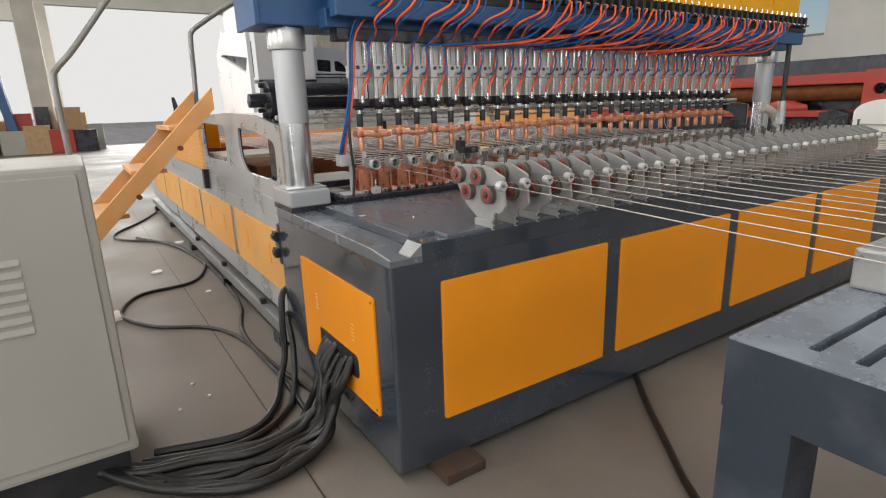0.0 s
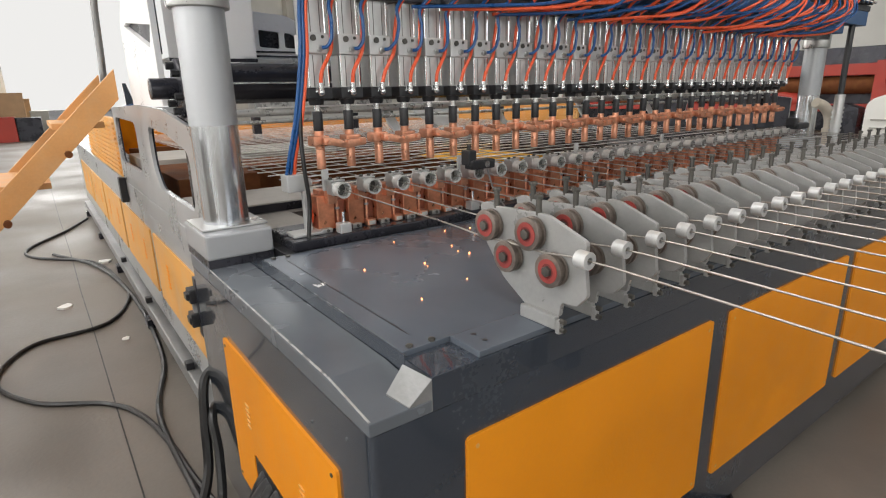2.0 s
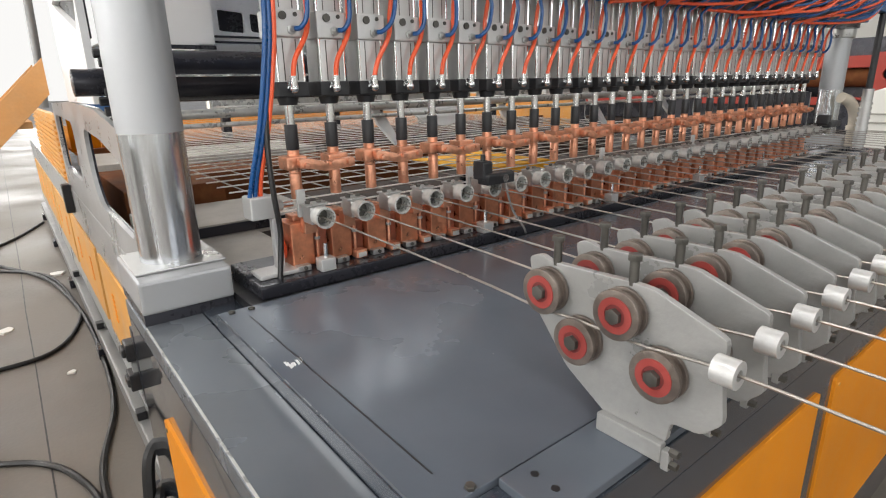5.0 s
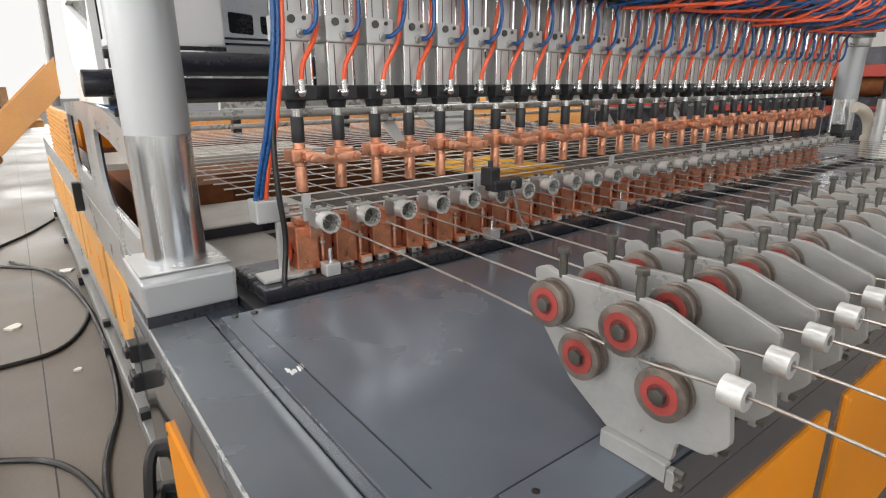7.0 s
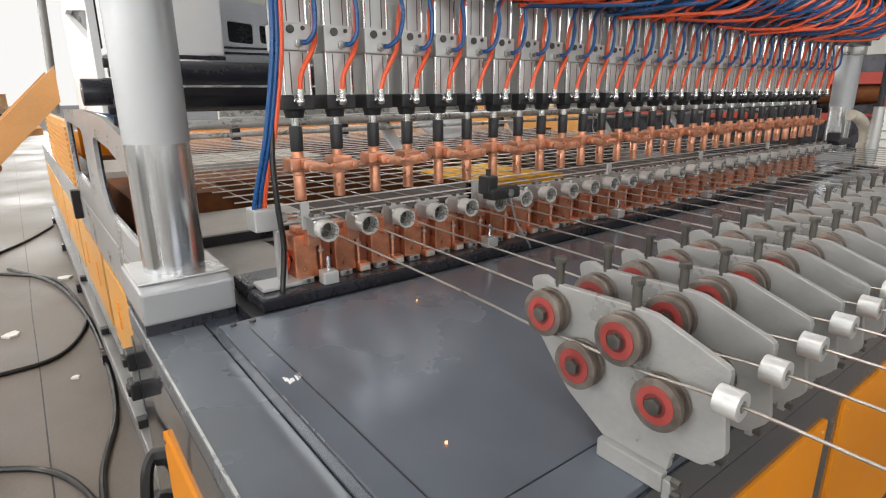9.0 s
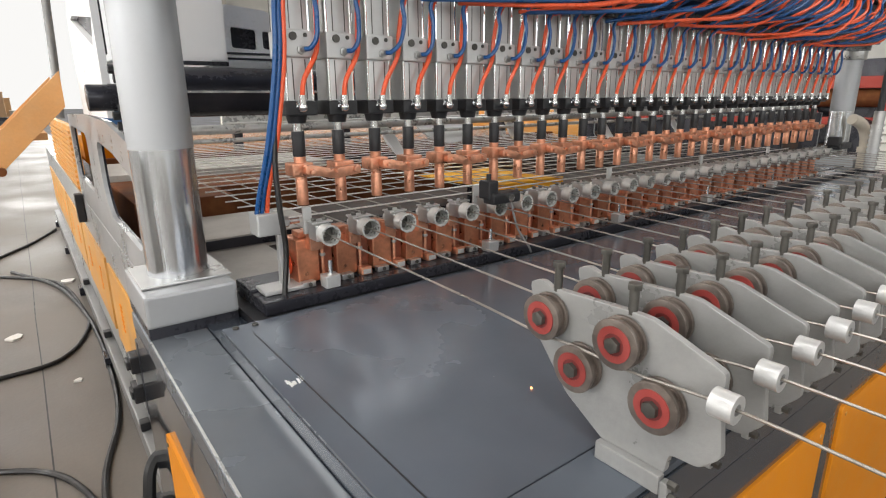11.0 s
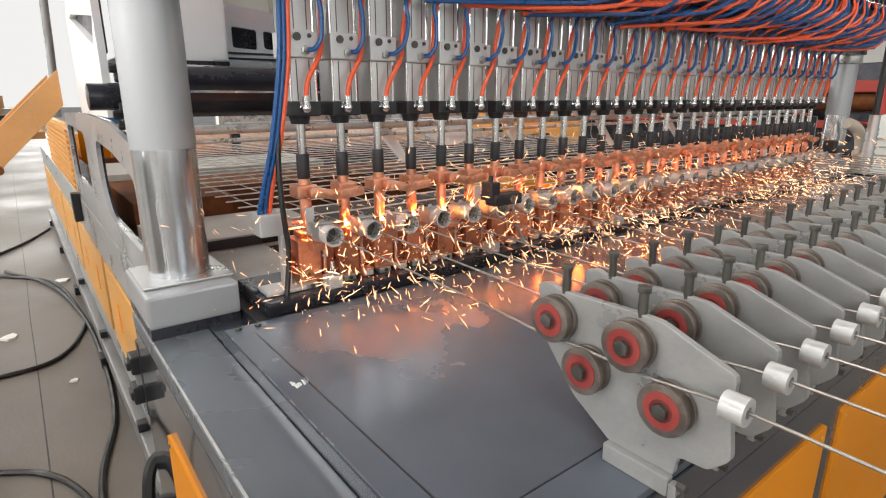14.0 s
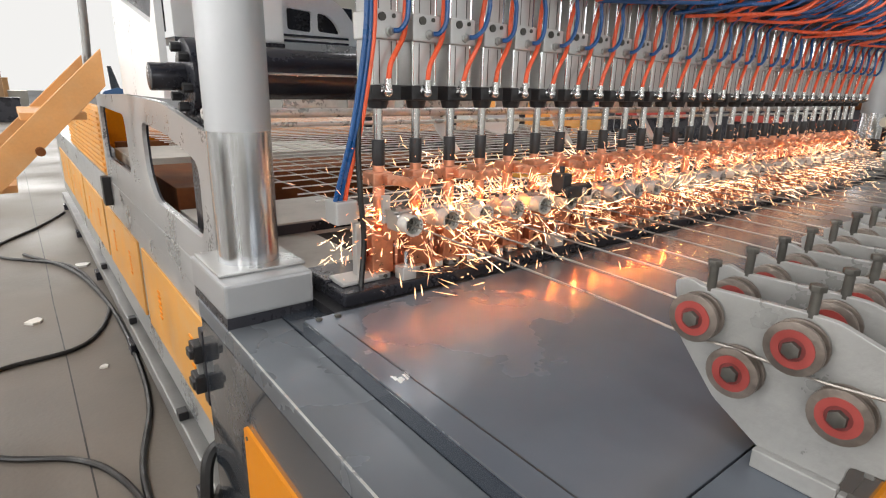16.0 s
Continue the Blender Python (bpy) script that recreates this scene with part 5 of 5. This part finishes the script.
    part("base", box(-2.35, -1.75, 20.7, 21.3, 0.0, 0.12, 0.01), M_BLUE, b, smooth=False)
    rnd = random.Random(21)
    for k in range(14):
        x, y = -2.9 + 0.22 * k + rnd.uniform(-.06, .06), 20.6 + (k % 3) * 0.95 + rnd.uniform(0, 0.3)
        s, h = rnd.uniform(0.35, 0.7), rnd.uniform(0.45, 1.5)
        mat = (M_CARD, M_WOOD, M_BLACKSTEEL, M_CABINET, M_MACHRED)[k % 5]
        c = thing("crate", ("brown cardboard box", "wooden crate", "dark steel bin", "pale grey bin", "red steel bin")[k % 5] + " on the floor by the far wall", "crate", "clutter by the far wall")
        part("box", box(x - s / 2, x + s / 2, y - s / 2, y + s / 2, 0, h, 0.015), mat, c, smooth=False)
        part("lid", box(x - s / 2 - .01, x + s / 2 + .01, y - s / 2 - .01, y + s / 2 + .01, h, h + 0.03, 0.006), mat, c, smooth=False)


build_rear()
build_mesh()
build_small()
build_around()
build_background()


# ---- sparks of the welds ----
SPARKS, EMBERS, HOT = [], [], []
REST_Z = 0.42      # the dark inside of the closed bed, where the pieces wait between welds


def spark_mesh(seed, count, spread, lmin, lmax, mat, rmin=0.0004, rmax=0.0011, fan=0.45):
    rnd = random.Random(seed)
    b = bmesh.new()
    for _ in range(count):
        d = Vector((rnd.gauss(0, fan), rnd.gauss(0, fan), 1.0)).normalized()
        c = Vector((rnd.gauss(0, spread), rnd.gauss(0, spread), rnd.gauss(0, spread)))
        ln = lmin + (lmax - lmin) * rnd.random() ** 2
        r = rnd.uniform(rmin, rmax)
        side = d.orthogonal().normalized()
        up = d.cross(side)
        a, z = b.verts.new(c - d * ln * 0.5), b.verts.new(c + d * ln * 0.5)
        mid = [b.verts.new(c + d * ln * 0.2 + r * (math.cos(q) * side + math.sin(q) * up)) for q in (0, 2.094, 4.189)]
        for k in range(3):
            b.faces.new((a, mid[k], mid[(k + 1) % 3]))
            b.faces.new((z, mid[(k + 1) % 3], mid[k]))
    return finish(b, "spark_cluster", mat)


def build_sparks():
    rnd = random.Random(77)
    long_ones = [spark_mesh(k, 15, 0.028, 0.014, 0.075, M_SPARK if k % 2 else M_SPARK_HOT) for k in range(6)]
    short_ones = [spark_mesh(20 + k, 10, 0.050, 0.003, 0.011, M_SPARK_RED if k % 3 else M_SPARK_MID, 0.0005, 0.0014) for k in range(8)]
    middle_ones = [spark_mesh(40 + k, 11, 0.050, 0.009, 0.034, M_SPARK if k % 3 == 0 else M_SPARK_MID, 0.0006, 0.0017) for k in range(6)]
    for i in range(N):
        x = X0 + i * P
        for k in range(26):
            longer, middle = k < 6, 6 <= k < 18
            me = (long_ones if longer else middle_ones if middle else short_ones)[rnd.randrange(6)]
            ob = new("spark_cluster", me)
            tagged(ob, "cluster of glowing orange welding sparks", "sparks", "welding sparks", "stuff")
            a = rnd.uniform(0, 2 * math.pi)
            v = Vector((0.75 * math.cos(a), math.sin(a) * 1.0 - 0.25, rnd.uniform(-0.55, 0.75))).normalized() * (rnd.uniform(0.5, 2.3) if longer or middle else rnd.uniform(0.10, 0.7) if k % 2 else rnd.uniform(0.4, 1.6))
            q = v.to_track_quat("Z", "Y").to_matrix().to_4x4()
            life = rnd.uniform(0.09, 0.19) if longer else rnd.uniform(0.20, 0.38) if middle else rnd.uniform(0.30, 0.56) if k < 25 else 0.58
            rest = Vector((x, 0.15 + 0.030 * k, REST_Z))
            SPARKS.append((ob, Vector((x, 0.82, 0.905)), v, q, life, rest))
    streaks = [spark_mesh(60 + k, 3, 0.040, 0.016, 0.034, M_SPARK if k % 3 else M_SPARK_MID, 0.0009, 0.0019, 0.14) for k in range(6)]
    for k in range(130):
        ob = new("spark_streak", streaks[k % 6])
        tagged(ob, "few long orange sparks flying off the weld", "sparks", "flying sparks", "stuff")
        x = X0 + (N - 1) * P * rnd.random() ** 1.5
        v = Vector((rnd.uniform(-1.0, 0.5), rnd.uniform(-2.1, -0.3), rnd.uniform(-0.4, 1.4)))
        q = (v + Vector((0, 0, -2.2))).to_track_quat("Z", "Y").to_matrix().to_4x4()
        SPARKS.append((ob, Vector((x, 0.80, 0.90)), v, q, rnd.uniform(0.30, 0.60), Vector((x, 0.15 + 0.005 * k, REST_Z))))
    for i in range(N):
        b = bmesh.new()
        bmesh.ops.create_icosphere(b, subdivisions=2, radius=0.0042)
        ob = part("weld_glow", b, M_WELD, None, "glow ball added at a weld to light the copper")
        tagged(ob, category="weld", group="weld spots")
        HOT.append((ob, X0 + i * P))
    for k in range(40):
        b = bmesh.new()
        bmesh.ops.create_icosphere(b, subdivisions=1, radius=rnd.uniform(0.0016, 0.0030))
        bmesh.ops.scale(b, vec=(0.8, 0.8, rnd.uniform(0.8, 1.7)), verts=b.verts)
        ob = part("ember", b, M_EMBER, None, "single glowing ember on the bed plate")
        tagged(ob, category="ember", group="embers")
        EMBERS.append((ob, rnd.uniform(0.2, 2.0), rnd.uniform(0.12, 0.72), rnd.uniform(0.55, 1.25), Vector((0.4 + 0.07 * k, 0.30, REST_Z))))


M_SPARK_MID = glow("cream_hot_spark", (1.0, 0.55, 0.34), 2.0)
M_SPARK_HOT = glow("yellow_hot_spark", (1.0, 0.66, 0.40), 8.0)
# glow balls added to throw orange light on the copper, hence the strength
M_WELD = glow("orange_weld_glow", (1.0, 0.18, 0.035), 950.0)
M_EMBER = glow("orange_ember", (1.0, 0.34, 0.13), 6.0)
build_sparks()


# ---- what moves ----
UP, DOWN = 0.0, -0.045


def flight(p, v, s):
    """A spark's place s seconds after it left, with a low bounce on the bed or the floor."""
    z0 = 0.772 if p.x + v.x * s > 0.0 and p.y + v.y * s > 0.02 else 0.01
    q = p + v * s * (1 - 0.35 * s)
    z = p.z + v.z * s - 4.9 * s * s
    if z < z0:
        z = z0 + 0.25 * abs(math.sin(14 * s)) * 0.12
    return Vector((q.x, q.y, z))


def motions():
    # the electrodes come down before each weld and rise after it
    stroke = [(0.0, UP)]
    for w in WELDS:
        for t, z in ((w - 0.60, UP), (w - 0.40, DOWN), (w + 0.43, DOWN), (w + 0.68, UP)):
            if 0.0 < t < 16.0:
                stroke.append((round(t, 3), z))
    stroke.append((16.0, DOWN))
    for i, pair in enumerate(PAIRS):
        walk(pair, [(t, pose(X0 + 2 * P * i, 0.84, z)) for t, z in stroke])

    # the mesh is pulled on by one step after each weld, and a new cross wire is laid in
    for ob, k in CROSS:
        rows = []
        if k >= 0:
            y = 0.845 + STEP * k
            rows.append((0.0, pose(0, y, 0.9098)))
            for w in WELDS[:-1]:
                rows += [(w + 0.72, pose(0, y, 0.9098)), (w + 1.15, pose(0, y + STEP, 0.9098))]
                y += STEP
            rows.append((16.0, pose(0, y, 0.9098)))
        else:
            j = -k
            w = WELDS[j]
            wait = pose(0, 1.145 + 0.005 * j, 1.1185)
            rows += [(0.0, wait), (w - 0.95, wait), (w - 0.80, pose(0, 0.98, 1.0)), (w - 0.68, pose(0, 0.845, 0.9098))]
            y = 0.845
            for w2 in WELDS[j:-1]:
                rows += [(w2 + 0.72, pose(0, y, 0.9098)), (w2 + 1.15, pose(0, y + STEP, 0.9098))]
                y += STEP
            rows.append((16.0, pose(0, y, 0.9098)))
        walk(ob, rows)

    # sparks fly at each weld
    rnd = random.Random(5)
    for ob, p, v, q, life, rest in SPARKS:
        at_rest = Matrix.Translation(rest) @ q
        rows = [(0.0, at_rest)]
        for w in WELDS:
            start = round((w - 0.0667) * FPS) / FPS
            u = v * rnd.uniform(0.8, 1.2)
            rows.append((start - 1 / FPS, at_rest))
            steps = [s for s in (0.0, 0.0667, 0.1333, 0.2, 0.2667, 0.3667, 0.4667, 0.5667) if s <= life + 0.03]
            for s in steps:
                if start + s <= 16.0 + 1e-3:
                    rows.append((start + s, Matrix.Translation(flight(p, u, s)) @ q))
            end = start + steps[-1] + 1 / FPS
            if end < 16.0:
                rows.append((end, at_rest))
        if rows[-1][0] < 15.99:
            rows.append((16.0, at_rest))
        walk(ob, rows)

    # added glow balls come up out of the blocks, slip behind, then sink back
    for k, (ob, x) in enumerate(HOT):
        low, high, back = pose(x - 0.01, 0.84, 0.85), pose(x - 0.006, 0.820, 0.9085), pose(x - 0.006, 0.852, 0.911)
        rows = [(0.0, low)]
        for w in WELDS:
            a = round((w - 0.0667) * FPS) / FPS
            stay = (0.45 if k < 3 else 0.56 if k % 2 else 0.70) + 0.03 * math.sin(2.3 * k)
            rows += [(a - 1 / FPS, low), (a, high)]
            if w < 15.9:
                rows += [(a + 0.30, high), (a + 0.3667, back), (a + stay, back), (a + stay + 0.1, low)]
        rows.append((16.0, high))
        walk(ob, rows)

    # a few embers stay on the bed plate for a while
    for k, (ob, x, y, stay, rest) in enumerate(EMBERS):
        at_rest = Matrix.Translation(rest)
        rows = []
        if k % 3 == 0:
            spot = pose(x, y, 0.7680)
            rows += [(0.0, spot), (0.3 + 0.05 * k, spot), (0.3333 + 0.05 * k, at_rest)]
        else:
            rows.append((0.0, at_rest))
        for n, w in enumerate(WELDS[:-1]):
            xx = 0.2 + (x - 0.2 + 0.37 * n * (1 + k % 3)) % 1.15
            yy = 0.16 + (y - 0.16 + 0.13 * n) % 0.5
            t0 = round((w + 0.20) * FPS) / FPS
            rows += [(t0, at_rest), (t0 + 1 / FPS, pose(xx, yy + 0.05, 0.80)), (t0 + 0.1333, pose(xx, yy, 0.7680)), (t0 + stay, pose(xx + 0.004, yy - 0.003, 0.7680)), (t0 + stay + 1 / FPS, at_rest)]
        rows.append((16.0, at_rest))
        walk(ob, rows)


motions()
